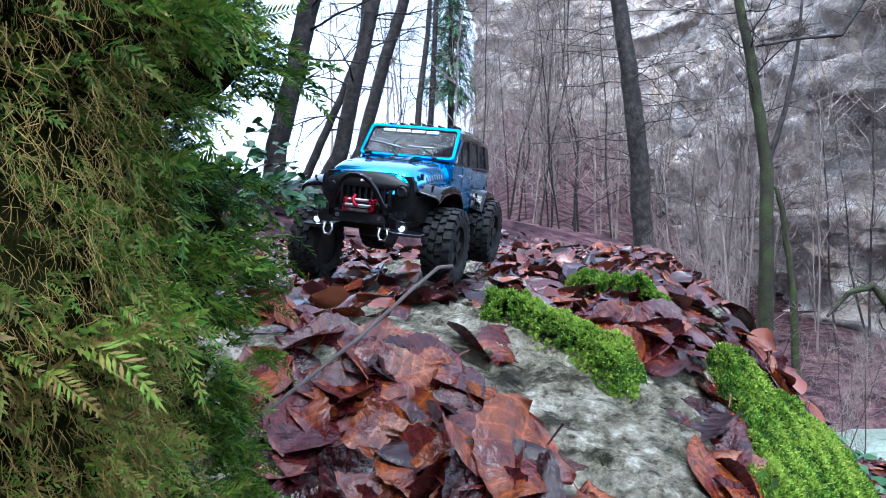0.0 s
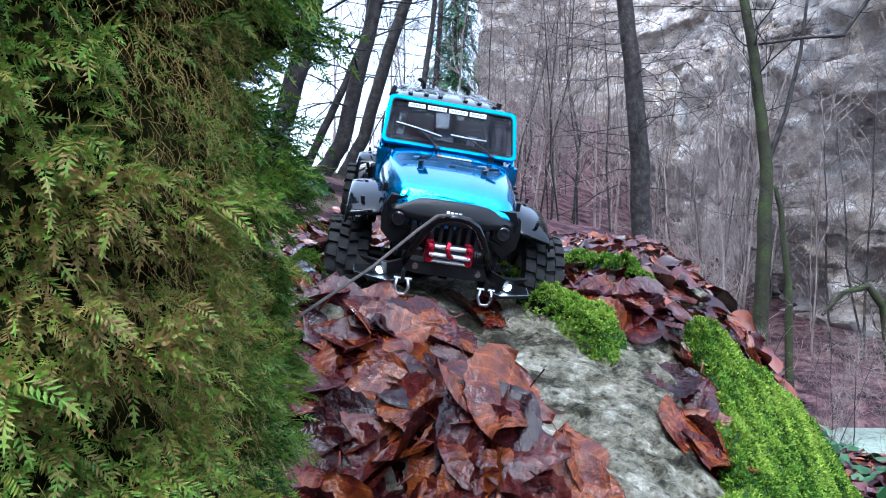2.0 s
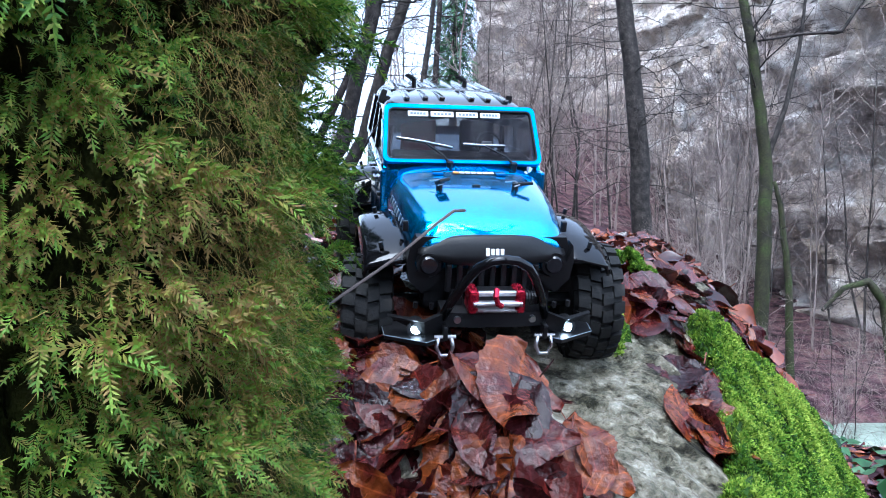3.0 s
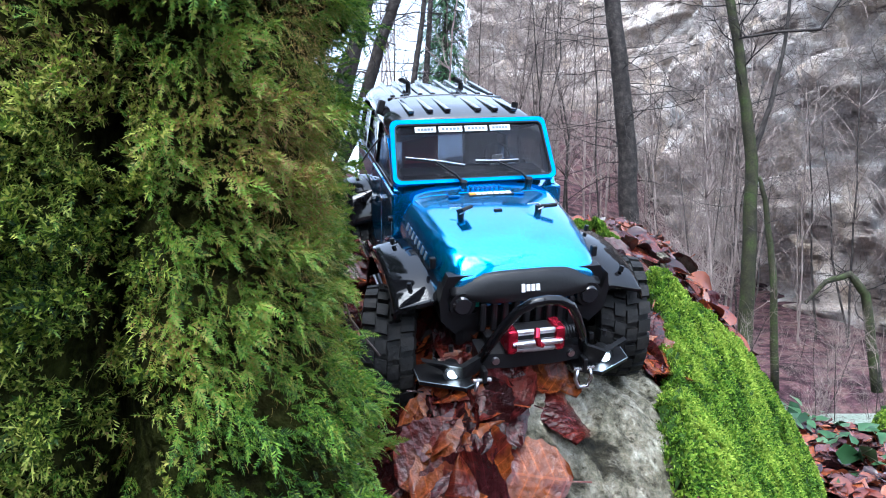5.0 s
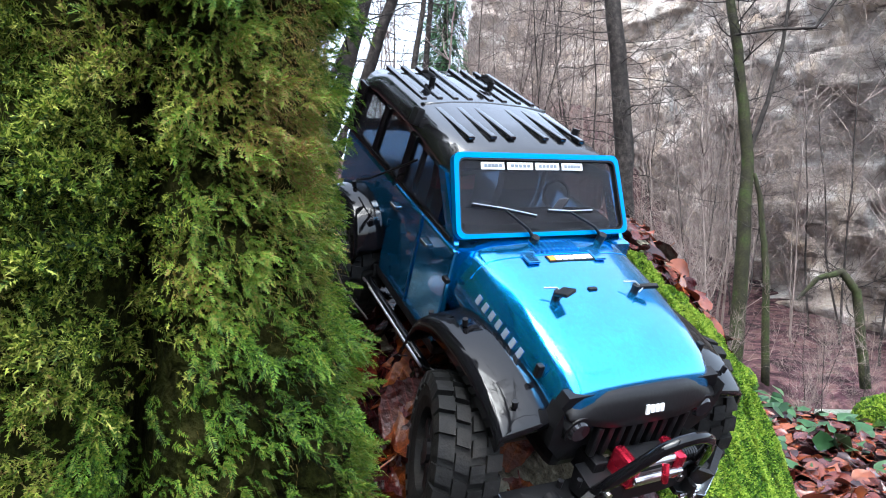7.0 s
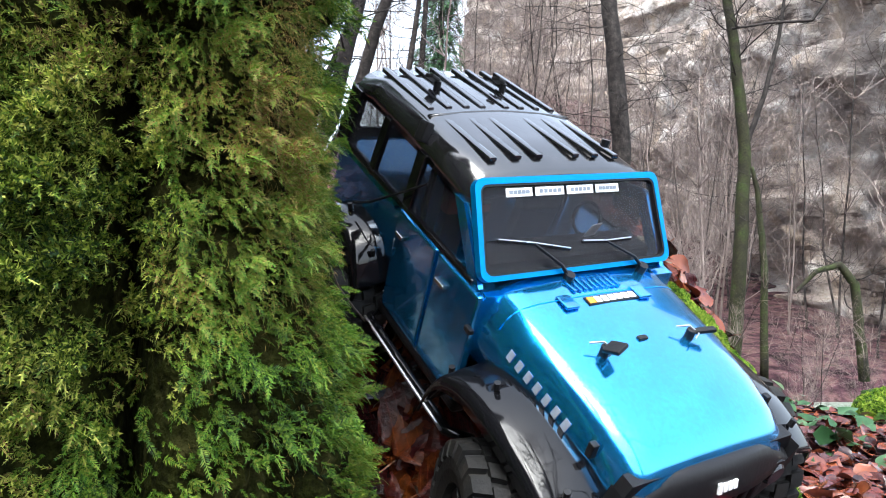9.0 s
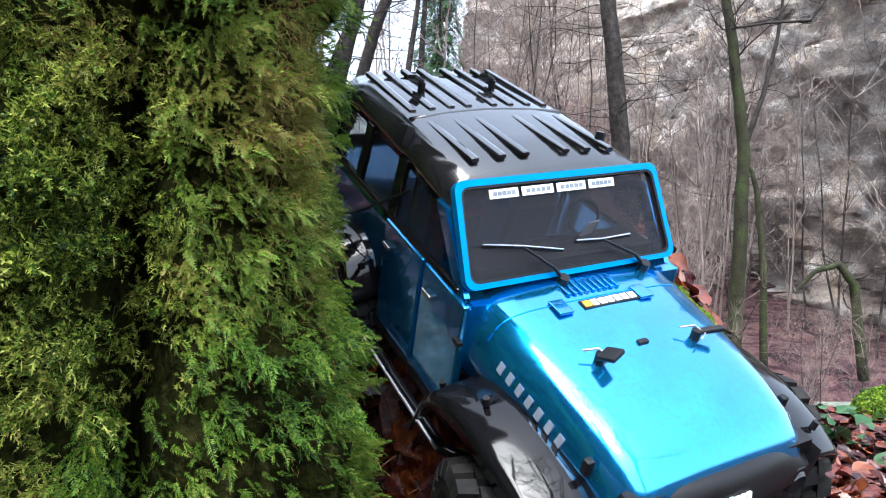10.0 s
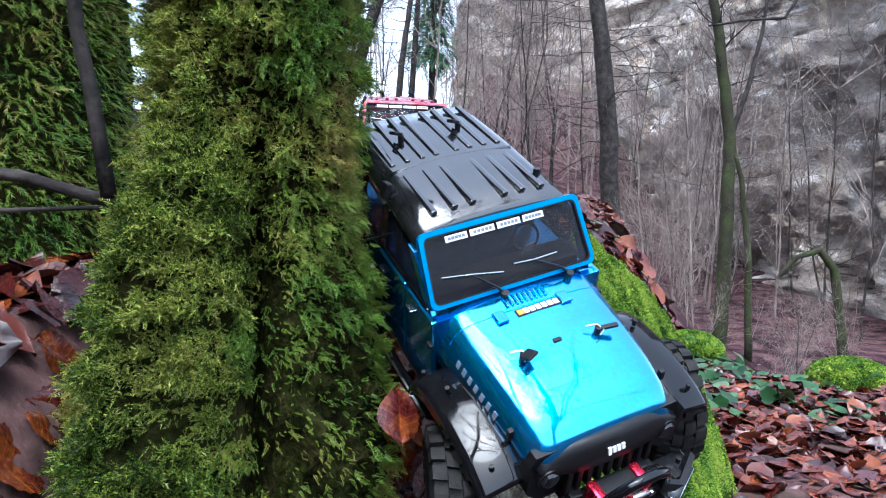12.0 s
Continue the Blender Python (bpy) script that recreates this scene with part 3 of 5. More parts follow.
def mossy(x, y):
    """Above 0 where bright moss grows on the boulder."""
    lo = float(np.interp(y, (0.35, 0.5, 0.6, 0.7, 0.8), (0.19, 0.222, 0.25, 0.262, 0.29)))
    back = float(np.interp(x, (0.28, 0.35, 0.4, 0.45, 0.53, 0.65, 0.9), (0.79, 0.785, 0.81, 0.845, 0.93, 1.06, 1.2)))
    m = min(x - lo, back - y) / 0.04
    m = max(m, near_line(x, y, [(0.065, 0.86), (0.12, 0.78), (0.168, 0.72)], 0.024))
    m = max(m, near_line(x, y, [(0.19, 1.06), (0.27, 0.92)], 0.018))
    return min(1.0, m) + 0.35 * fbm(x * 16, y * 16, 9)


def slope_normal(f, x, y, e=0.01):
    n = np.array([f(x - e, y) - f(x + e, y), f(x, y - e) - f(x, y + e), 2 * e])
    return n / np.linalg.norm(n)


def cushion_z(x, y):
    return boulder(x, y) + 0.012 * fbm(x * 5, y * 5, 1.7) - 0.006 + 0.034 * clamp01(mossy(x, y) * 2.2) + 0.014 * fbm(x * 21, y * 21, 3) + 0.008 * fbm(x * 60, y * 60)


def cushions():
    step = 0.009
    xs, ys = np.arange(0.0, 0.9, step), np.arange(0.14, 1.2, step)
    idx, v, f = {}, [], []
    def vert(i, j):
        if (i, j) not in idx:
            idx[i, j] = len(v)
            v.append((xs[i], ys[j], cushion_z(xs[i], ys[j])))
        return idx[i, j]
    for i in range(len(xs) - 1):
        for j in range(len(ys) - 1):
            if mossy(xs[i], ys[j]) > 0.02 and boulder(xs[i], ys[j]) > -0.62:
                f.append([vert(i, j), vert(i + 1, j), vert(i + 1, j + 1), vert(i, j + 1)])
    bed = tagged(from_arrays("moss_cushion", np.array(v), np.array(f), SHADED_CUSHION, smooth=True), "bright green moss cushion growing on the boulder", "moss", kind="stuff")
    rng = np.random.default_rng(8)
    at, up = [], []
    while len(at) < 34000:
        x, y = rng.uniform(0, 0.88), rng.uniform(0.16, 1.18)
        if mossy(x, y) > 0.0 and boulder(x, y) > -0.62:
            at.append((x, y, cushion_z(x, y) - 0.002))
            up.append(slope_normal(boulder, x, y))
    at, up = np.array(at), np.array(up) + rng.normal(0, 0.35, (len(at), 3))
    v, f = scatter(*tuft(), at, up, rng.uniform(0, 6.3, len(at)), rng.uniform(0.0035, 0.0085, len(at)))
    tagged(from_arrays("moss", v, f, BRIGHT_MOSS, bed), kind="stuff")


cushions()


# ---- fallen leaves ----
def leaf_template(seed, nu=9, nv=26):
    """A beech leaf one unit long: pleated between its side veins, folded along its midrib, with curled edges and a short stalk."""
    rng = np.random.default_rng(seed)
    curl, fold, twist, cup = rng.uniform(-0.9, 1.1), rng.uniform(-0.25, 0.4), rng.uniform(-0.8, 0.8), rng.uniform(-1.1, 1.1)
    wave, wide = rng.uniform(0, 6.3), rng.uniform(0.31, 0.4)
    v, f = [], []
    for j in range(nv + 1):
        s = j / nv
        w = wide * math.sin(math.pi * s ** 0.8) ** 0.8 * (1 - 0.25 * s ** 3) + 0.004
        for i in range(nu):
            q = (i / (nu - 1) - 0.5) * 2
            tooth = 1 + (0.07 if (j % 3 == 1 and abs(q) == 1) else 0)
            x, y = q * w * tooth, s - 0.5
            z = fold * abs(q) * w + 0.05 * curl * math.sin(3 * s + 2 * q) + 0.32 * curl * (s - 0.5) ** 2 + twist * x * y * 0.8
            z += cup * q * abs(q) * w * w + 0.035 * math.sin(5 * s + 3 * q + wave) * abs(q)
            if nv > 8:
                ph = (s * nv / 3 - abs(q) * 1.3) % 1.0
                z += 0.02 * (abs(ph - 0.5) * 2 - 0.5) * min(1, abs(q) * 3) * (1 - 0.4 * abs(q)) - 0.012 * (abs(q) < 0.01)
            v.append((x, y, z))
    for j in range(nv):
        for i in range(nu - 1):
            k = j * nu + i
            f.append((k, k + 1, k + nu + 1, k + nu))
    k = len(v)
    v += [(-0.008, -0.5, 0), (0.008, -0.5, 0), (0.012, -0.68, 0.03), (-0.004, -0.68, 0.03)]
    f.append((k, k + 1, k + 2, k + 3))
    return np.array(v), np.array(f)


def leafy(x, y):
    """How thickly leaves lie on the boulder."""
    if mossy(x, y) > 0.12:
        return 0.04
    bare = near_line(x, y, [(0.09, 0.72), (0.14, 0.6), (0.19, 0.5), (0.2, 0.4), (0.18, 0.3)], 0.078)
    if bare > 0:
        return 0.03
    d = 0.85
    if y < 0.95 and x > 0.12:
        d = 0.95
    if -0.25 < x < 0.1 and 0.7 < y < 2.0:
        d = 0.1
    return d


LEAF_SHAPES = [leaf_template(s) for s in range(40, 56)]
LEAF_MESHES = []


def place_leaves():
    rng = np.random.default_rng(21)
    for v, f in LEAF_SHAPES:
        ob = from_arrays("leaf", v, f, LEAF, smooth=True)
        LEAF_MESHES.append(ob.data)
        bpy.data.objects.remove(ob)
    count = 0
    spots = []
    while len(spots) < 300:
        x, y = rng.uniform(-0.16, 0.5), rng.uniform(0.12, 1.1)
        if rng.random() > leafy(x, y) or (rng.random() > 0.6 and y > 0.85) or boulder(x, y) < -0.45:
            continue
        spots.append((x, y))
    for k in range(105):
        spots.append((rng.uniform(-0.42, -0.24), rng.uniform(-0.25, 0.5)))
    for k in range(95):
        spots.append((rng.uniform(-0.14, 0.045), rng.uniform(0.28, 0.68)))
    for k in range(70):
        spots.append((rng.uniform(-0.08, 0.05), rng.uniform(0.2, 0.46)))
    for x, y in spots:
        n = slope_normal(boulder if x > -0.2 else land, x, y, 0.03) + rng.normal(0, 0.17 if x < 0.15 and y < 0.62 else 0.3, 3) * [1, 1, 0.3]
        n /= np.linalg.norm(n)
        q = Vector(n).to_track_quat("Z", "Y").to_matrix().to_4x4()
        s = rng.uniform(0.05, 0.092) * (0.72 if x > 0.25 else 1.05 if y < 0.5 and x > -0.2 else 1.0)
        ob = new("leaf", LEAF_MESHES[rng.integers(len(LEAF_MESHES))])
        lift = rng.uniform(0.001, 0.008)
        ob.matrix_basis = Matrix.Translation((x, y, (max(boulder(x, y), land(x, y)) if x > -0.2 else land(x, y)) + lift)) @ q @ pose(0, 0, 0, 0, 0, rng.uniform(0, 360)) @ Matrix.Scale(s, 4)
        ob.parent = rock
    one = new("leaf", LEAF_MESHES[2])
    one.matrix_basis = pose(-0.005, 0.1, -0.255, 60, 20, 40) @ Matrix.Scale(0.055, 4)
    one.parent = rock
    # the litter farther off and on the low ground, too many to count
    parts_v, parts_f, total = [], [], 0
    for v, f in [leaf_template(s, 5, 6) for s in range(70, 75)]:
        at, up = [], []
        while len(at) < 2600:
            r = rng.random()
            # extra litter on the boulder's unseen left, added to darken the truck flank's reflection
            if r < 0.12:
                x, y = rng.uniform(-0.9, -0.2), rng.uniform(0.4, 1.3)
            elif r < 0.35:
                x, y = rng.uniform(-0.9, 1.1), rng.uniform(0.85, 2.9)
            elif r < 0.85:
                x, y = rng.uniform(0.4, 3.2), rng.uniform(0.5, 4.5)
            else:
                x, y = rng.uniform(-1.6, -0.25), rng.uniform(-0.4, 2.2)
            x, y = x + rng.normal(0, 0.3), y + rng.normal(0, 0.3)
            if math.hypot(x - TREE[0], y - TREE[1]) < 0.2 or (abs(x) < 0.25 and y < 0.8):
                continue
            b, g = boulder(x, y), land(x, y)
            if x < -0.25 and y < 0.5:
                b = -9
            if b > g and (mossy(x, y) > 0.05 or x > -0.14 and (rng.random() > leafy(x, y) or y < 0.8)):
                continue
            at.append((x, y, max(b, g) + rng.uniform(0.001, 0.014)))
            up.append(slope_normal(height, x, y, 0.04) + rng.normal(0, 0.36, 3) * [1, 1, 0.3])
        at = np.array(at)
        vv, ff = scatter(v, f, at, np.array(up), rng.uniform(0, 6.3, len(at)), rng.uniform(0.035, 0.085, len(at)))
        parts_v.append(vv)
        parts_f.append(ff + total)
        total += len(vv)
    tagged(from_arrays("leaf_litter", np.concatenate(parts_v), np.concatenate(parts_f), LEAF_ISLE, smooth=True), "brown and purple fallen beech leaves covering the ground", "leaves", kind="stuff")


place_leaves()


# ---- cliff and woods ----
def cliff_wall():
    """The valley's rock wall: across its head and along its far side, in level beds and broken blocks."""
    turns = np.array([(1.0, 41.0), (5.0, 41.0), (9.0, 39.5), (11.0, 34.0), (10.7, 26.0), (10.4, 19.0), (10.6, 13.0), (11.5, 10.0)])
    way = np.concatenate([[0], np.cumsum(np.hypot(*np.diff(turns, axis=0).T))])
    runs = np.arange(0, way[-1], 0.16)
    px, py = (np.convolve(np.pad(np.interp(runs, way, turns[:, k]), 12, mode="edge"), np.ones(25) / 25, "valid") for k in (0, 1))
    dx, dy = np.gradient(px), np.gradient(py)
    size = np.hypot(dx, dy)
    rng = np.random.default_rng(90)
    bed_out, block_out = rng.uniform(-0.35, 0.35, 64), rng.uniform(-0.3, 0.3, (64, 97))
    zs = np.arange(-4.5, 16.0, 0.11)
    v = []
    for z in zs:
        for i, r in enumerate(runs):
            q = z + 0.7 * fbm(r * 0.11, z * 0.1, 11) + 0.02 * r
            bed = int((q + 6) / 0.95)
            out = bed_out[bed % 64] + block_out[bed % 64, int(r / 1.3 + bed * 0.37) % 97]
            out += 1.5 * fbm(r * 0.09, z * 0.1, 2) + 0.5 * fbm(r * 0.4, z * 0.5, 5) + 0.22 * fbm(r * 1.6, z * 1.8, 7) + 0.35 * abs(((q + 6) / 0.95) % 1 - 0.15) - 0.1 * z
            x, y = px[i] + out * dy[i] / size[i], py[i] - out * dx[i] / size[i]
            v.append((x + (1.2 * fbm(z * 0.3, 3.1, 1) if r < 2 else 0), y, z))
    nx, nz = len(runs), len(zs)
    i = (np.arange(nz - 1)[:, None] * nx + np.arange(nx - 1)).ravel()
    ob = from_arrays("cliff", np.array(v), np.stack([i, i + 1, i + nx + 1, i + nx], 1), CLIFF, smooth=False)
    return tagged(ob, "tall pale limestone cliff behind bare winter trees", "cliff", kind="structure")


cliff_wall()


def stream():
    xs, ys = axis_steps(3.5, 60, 4, 9, 0.5), axis_steps(5, 12, 6, 11, 0.5)
    ob = grid_sheet("stream", xs, ys, lambda x, y: -2.4 + 0.01 * fbm(x * 2, y * 2), WATER)
    return tagged(ob, "pale green stream water in the valley", "stream", kind="structure")


stream()


def on_ray(px, py, d):
    """A place d metres ahead of the first standpoint, by its bearing."""
    return Vector(((px - 784) / 1305 * d, d, (441 - py) / 1305 * d))


def bare_branches(bm, rng, start, way, length, r, depth, spread=0.7, seg=5, droop=0.0):
    """A branch with side branches, each thinner than the last."""
    pts, p, d = [start.copy()], start.copy(), way.normalized()
    n = 5
    for i in range(n):
        d = (d + Vector(rng.normal(0, 0.16, 3)) + Vector((0, 0, 0.05 - droop))).normalized()
        p = p + d * length / n
        pts.append(p.copy())
    tube(bm, pts, r, seg, r_end=r * 0.35)
    if depth:
        for k in range(int(rng.integers(3, 6))):
            i = int(rng.integers(1, n + 1))
            side = Vector(rng.normal(0, 1, 3))
            side = (side - d * side.dot(d)).normalized()
            bare_branches(bm, rng, pts[i], d * (1 - spread * 0.5) + side * spread, length * rng.uniform(0.4, 0.65), r * 0.5, depth - 1, spread, 4 if depth > 1 else 3, droop)


def trunk_tree(label, pts, r0, r1, mat, seed, branches=10, blen=0.8, droop=0.1, name="bare_tree", low=0.3, depth=1, br=0.16):
    """A real tree: a trunk through the given places and limbs from it."""
    rng = np.random.default_rng(seed)
    t = tagged(new(name), label, "tree")
    base = pts[0]
    t.matrix_basis = Matrix.Translation(base)
    fine = []
    for a, b in zip(pts, pts[1:]):
        for k in range(6):
            q = a.lerp(b, k / 6) - base
            fine.append(q + Vector(rng.normal(0, r0 * 0.05, 3)))
    fine.append(pts[-1] - base)
    mesh_object("trunk", tube(bmesh.new(), fine, r0, 12, r_end=r1), mat, t)
    bm = bmesh.new()
    n = len(fine)
    for k in range(branches):
        s = low + (1 - low) * (k + rng.random()) / branches
        i = min(n - 2, int(s * (n - 1)))
        a = rng.uniform(0, 6.28)
        way = Vector((math.cos(a), 0.6 * math.sin(a), 0.25 - droop))
        bare_branches(bm, rng, fine[i], way, blen * rng.uniform(0.5, 1.2), max(0.004, r0 * br * (1 - 0.5 * s)), depth, 0.7, 4, droop * 0.3)
    if branches:
        tagged(mesh_object("crown", bm, mat if mat is not MOSSY_BARK else BARK, t), kind="stuff")
    else:
        bm.free()
    return t


A = on_ray
trunk_tree("dark straight spruce trunk with dead side twigs", [A(1147, 530, 9.5), A(1140, 430, 9.5), A(1127, 250, 9.5), A(1113, 125, 9.5), A(1095, 0, 9.5), A(1066, -200, 9.5)], 0.14, 0.09, BARK, 1, 44, 1.5, 0.2, depth=2, br=0.07)
trunk_tree("slim forked tree with a mossy trunk", [A(1352, 740, 11), A(1357, 450, 11), A(1357, 297, 11), A(1330, 110, 11), A(1303, -20, 11), A(1290, -150, 11)], 0.12, 0.05, MOSSY_BARK, 2, 14, 1.3, 0.0, low=0.5, depth=2)
trunk_tree("slim side stem of a forked tree", [A(1357, 297, 11), A(1388, 200, 11), A(1412, 90, 11), A(1420, 0, 11)], 0.045, 0.02, BARK, 3, 8, 0.9, depth=2)
trunk_tree("thin crooked mossy sapling", [A(1412, 720, 10), A(1402, 500, 10), A(1384, 370, 10), A(1372, 330, 10)], 0.06, 0.025, MOSSY_BARK, 4, 7, 0.9, low=0.5, depth=2)
trunk_tree("dark leaning tree trunk", [A(560, 345, 7), A(600, 280, 7), A(622, 180, 7), A(662, 0, 7), A(700, -160, 7)], 0.085, 0.06, BARK, 5, 8, 0.9, low=0.4, depth=2, br=0.2)
trunk_tree("dark leaning tree trunk", [A(600, 345, 8), A(640, 265, 8), A(680, 110, 8), A(716, 0, 8), A(760, -140, 8)], 0.075, 0.055, BARK, 6, 8, 1.0, low=0.4, depth=2, br=0.2)
trunk_tree("thin dark leaning tree", [A(535, 330, 8), A(565, 260, 8), A(605, 170, 8), A(640, 80, 8), A(650, -60, 8)], 0.05, 0.03, BARK, 7, 8, 0.8, low=0.3, depth=2, br=0.25)
trunk_tree("thick dark tree trunk", [A(470, 400, 5), A(490, 260, 5), A(525, 120, 5), A(548, 0, 5), A(570, -150, 5)], 0.075, 0.065, BARK, 8, 6, 0.8, low=0.4, depth=2, br=0.2)
trunk_tree("thin bare tree beside a conifer", [A(735, 300, 14), A(742, 180, 14), A(757, 60, 14), A(765, -60, 14)], 0.07, 0.04, BARK, 9, 14, 1.1, depth=2, br=0.2)
trunk_tree("thin bare tree beside a conifer", [A(758, 300, 15), A(766, 150, 15), A(772, 0, 15), A(775, -60, 15)], 0.07, 0.04, BARK, 10, 14, 1.1, depth=2, br=0.2)
trunk_tree("arching mossy limb over the forest floor", [A(1602, 720, 9), A(1575, 540, 9), A(1545, 505, 9), A(1500, 520, 9), A(1465, 560, 9)], 0.07, 0.02, MOSSY_BARK, 11, 10, 0.6, low=0.2, depth=2)
trunk_tree("dark twig hanging across the view", [A(1575, -40, 5), A(1530, 0, 5), A(1490, 62, 5), A(1420, 68, 5), A(1340, 82, 5)], 0.014, 0.008, BARK, 12, 5, 0.25, low=0.2, depth=1)


def conifer(seed, place, h, w, low=0.15):
    rng = np.random.default_rng(seed)
    t = tagged(new("conifer"), "dark green conifer among the bare trees", "tree")
    t.matrix_basis = Matrix.Translation(place)
    mesh_object("trunk", tube(bmesh.new(), [(0, 0, -1), (0.05, 0, h * 0.5), (0, 0, h)], 0.09, 8, r_end=0.02), BARK, t)
    n = 2600
    z = rng.uniform(low, 1, n)
    a = rng.uniform(0, 6.28, n)
    lay = 0.75 + 0.35 * np.sin(z * 55 + a * 2)
    r = w * (1 - z) ** 0.7 * np.sqrt(rng.uniform(0.02, 1, n)) * lay + 0.03
    at = np.stack([np.cos(a) * r, np.sin(a) * r, z * h - r * 0.35], 1)
    ups = np.stack([np.cos(a), np.sin(a), -0.3 + 0 * a], 1) + rng.normal(0, 0.35, (n, 3))
    v, f = scatter(*frond(5), at, ups, rng.normal(0, 0.5, n), rng.uniform(0.12, 0.3, n))
    tagged(from_arrays("crown", v, f, NEEDLE, t), kind="stuff")
    return t


conifer(3, on_ray(795, 330, 16), 6.4, 0.62, 0.3)
# unseen spruces added beside the mossy trees to block sky light on the truck
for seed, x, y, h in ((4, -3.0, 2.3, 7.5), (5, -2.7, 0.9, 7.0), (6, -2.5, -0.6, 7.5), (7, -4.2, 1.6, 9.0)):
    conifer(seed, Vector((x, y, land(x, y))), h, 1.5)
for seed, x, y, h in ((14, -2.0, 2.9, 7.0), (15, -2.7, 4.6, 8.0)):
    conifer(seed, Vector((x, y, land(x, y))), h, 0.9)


def woods():
    """Thin bare saplings on the slope before the cliff."""
    rng = np.random.default_rng(31)
    made = []
    for k in range(6):
        t = tagged(new("bare_sapling"), "thin bare winter sapling on the leafy slope", "tree", "bare saplings before the cliff")
        h = 5.5
        pts = [Vector((0.12 * fbm(k, i * 0.5), 0.12 * fbm(k + 9, i * 0.5), i * h / 8 - 0.4)) for i in range(9)]
        mesh_object("trunk", tube(bmesh.new(), pts, 0.026, 6, r_end=0.009), TWIG if k % 2 else BARK, t)
        bm = bmesh.new()
        for b in range(16):
            i = int(rng.integers(2, 9))
            a = rng.uniform(0, 6.28)
            bare_branches(bm, rng, pts[i], Vector((math.cos(a), math.sin(a), 0.9)), rng.uniform(0.8, 1.9), 0.0095, 2, 0.6, 3)
        tagged(mesh_object("crown", bm, TWIG, t), kind="stuff")
        t.matrix_basis = pose(0, -40, -30)
        made.append(t)
    spots = []
    while len(spots) < 115:
        d = rng.uniform(13, 37)
        px = rng.uniform(840, 1640) if rng.random() < 0.9 else rng.uniform(560, 840)
        if (px - 784) / 1305 * d < 9.6:
            spots.append(((px - 784) / 1305 * d, d))
    for k, (x, y) in enumerate(spots):
        m = pose(x, y, land(x, y) - 0.1, rng.normal(0, 5), rng.normal(0, 5), rng.uniform(0, 360)) @ Matrix.Scale(rng.uniform(0.6, 1.35), 4)
        if k < 6:
            made[k].matrix_basis = m
        else:
            copy_thing(made[k % 6], pose(0, 0, 0)).matrix_basis = m
    for k in range(60):
        d = rng.uniform(6, 15)
        x = (rng.uniform(1150, 1620) - 784) / 1305 * d
        c = copy_thing(made[k % 6], pose(0, 0, 0))
        c.matrix_basis = pose(x, d, land(x, d) - 0.05, rng.normal(0, 14), rng.normal(0, 14), rng.uniform(0, 360)) @ Matrix.Scale(rng.uniform(0.1, 0.28), 4)
        tagged(c, "low bare brushwood on the forest floor", "shrub", "brushwood by the stream")


woods()


# ---- second mossy tree, twigs and the trees overhead ----
def second_tree():
    t = tagged(new("mossy_tree"), "thick dark mossy tree trunk standing in shade", "tree")
    t.matrix_basis = pose(-0.63, 0.52, -0.5)
    rows = []
    for k in range(26):
        z = k * 0.12
        rows.append([((0.2 + 0.05 * math.exp(-z * 4) + 0.012 * fbm(math.cos(a) * 2, math.sin(a) * 2, z * 4)) * math.cos(a), (0.2 + 0.05 * math.exp(-z * 4) + 0.012 * fbm(math.cos(a) * 2, math.sin(a) * 2, z * 4)) * math.sin(a), z) for a in np.linspace(0, math.tau, 40, endpoint=False)])
    mesh_object("trunk", loft(rows), SHADED_BARK, t)
    rng = np.random.default_rng(77)
    n = 9000
    a, z = rng.uniform(-2.6, 0.4, n), rng.uniform(0.25, 1.0, n)
    nrm = np.stack([np.cos(a), np.sin(a), 0 * a], 1)
    at = nrm * (0.2 + 0.05 * np.exp(-z * 4))[:, None] + np.stack([0 * a, 0 * a, z], 1)
    v, f = scatter(*frond(5), at, nrm + rng.normal(0, 0.3, (n, 3)), rng.normal(0, 0.7, n), rng.uniform(0.012, 0.024, n))
    # the darker moss colour stands in for this trunk's shade
    tagged(from_arrays("moss", v, f, HANGING_MOSS, t), kind="stuff")


second_tree()


def twig(label, pts, r, r_end, mat=BARK):
    base = Vector(pts[0])
    ob = mesh_object("twig", tube(bmesh.new(), [Vector(p) - base for p in pts], r, 8, r_end=r_end), mat)
    ob.matrix_basis = Matrix.Translation(base)
    return tagged(ob, label, "twig")


twig("dark wet branch leaning on a mossy trunk", [(-0.31, 0.2, 0.3), (-0.345, 0.22, 0.19), (-0.335, 0.21, 0.1), (-0.315, 0.2, 0.03), (-0.29, 0.18, -0.07)], 0.007, 0.008)
twig("dark wet branch lying across the leaves", [(-0.5, 0.25, -0.04), (-0.4, 0.23, -0.05), (-0.29, 0.19, -0.075)], 0.007, 0.006)
twig("thin dark twig lying across the leaves", [(-0.5, 0.2, -0.08), (-0.4, 0.2, -0.085), (-0.3, 0.19, -0.08)], 0.003, 0.002)
twig("thin dark twig standing in the leaves", [(-0.36, 0.05, -0.13), (-0.33, 0.04, -0.19), (-0.335, 0.03, -0.23)], 0.002, 0.003)
twig("dark stick lying on fallen leaves", [(0.5, 0.95, -0.6), (0.62, 0.85, -0.6), (0.72, 0.75, -0.62)], 0.012, 0.009)
stick = twig("thin brown twig sticking up beside the trunk", [(-0.09, 0.235, -0.08), (-0.056, 0.25, -0.052), (-0.032, 0.285, -0.034), (-0.012, 0.308, -0.016), (-0.002, 0.318, -0.008), (0.004, 0.322, -0.0075)], 0.0007, 0.0009, TWIG)
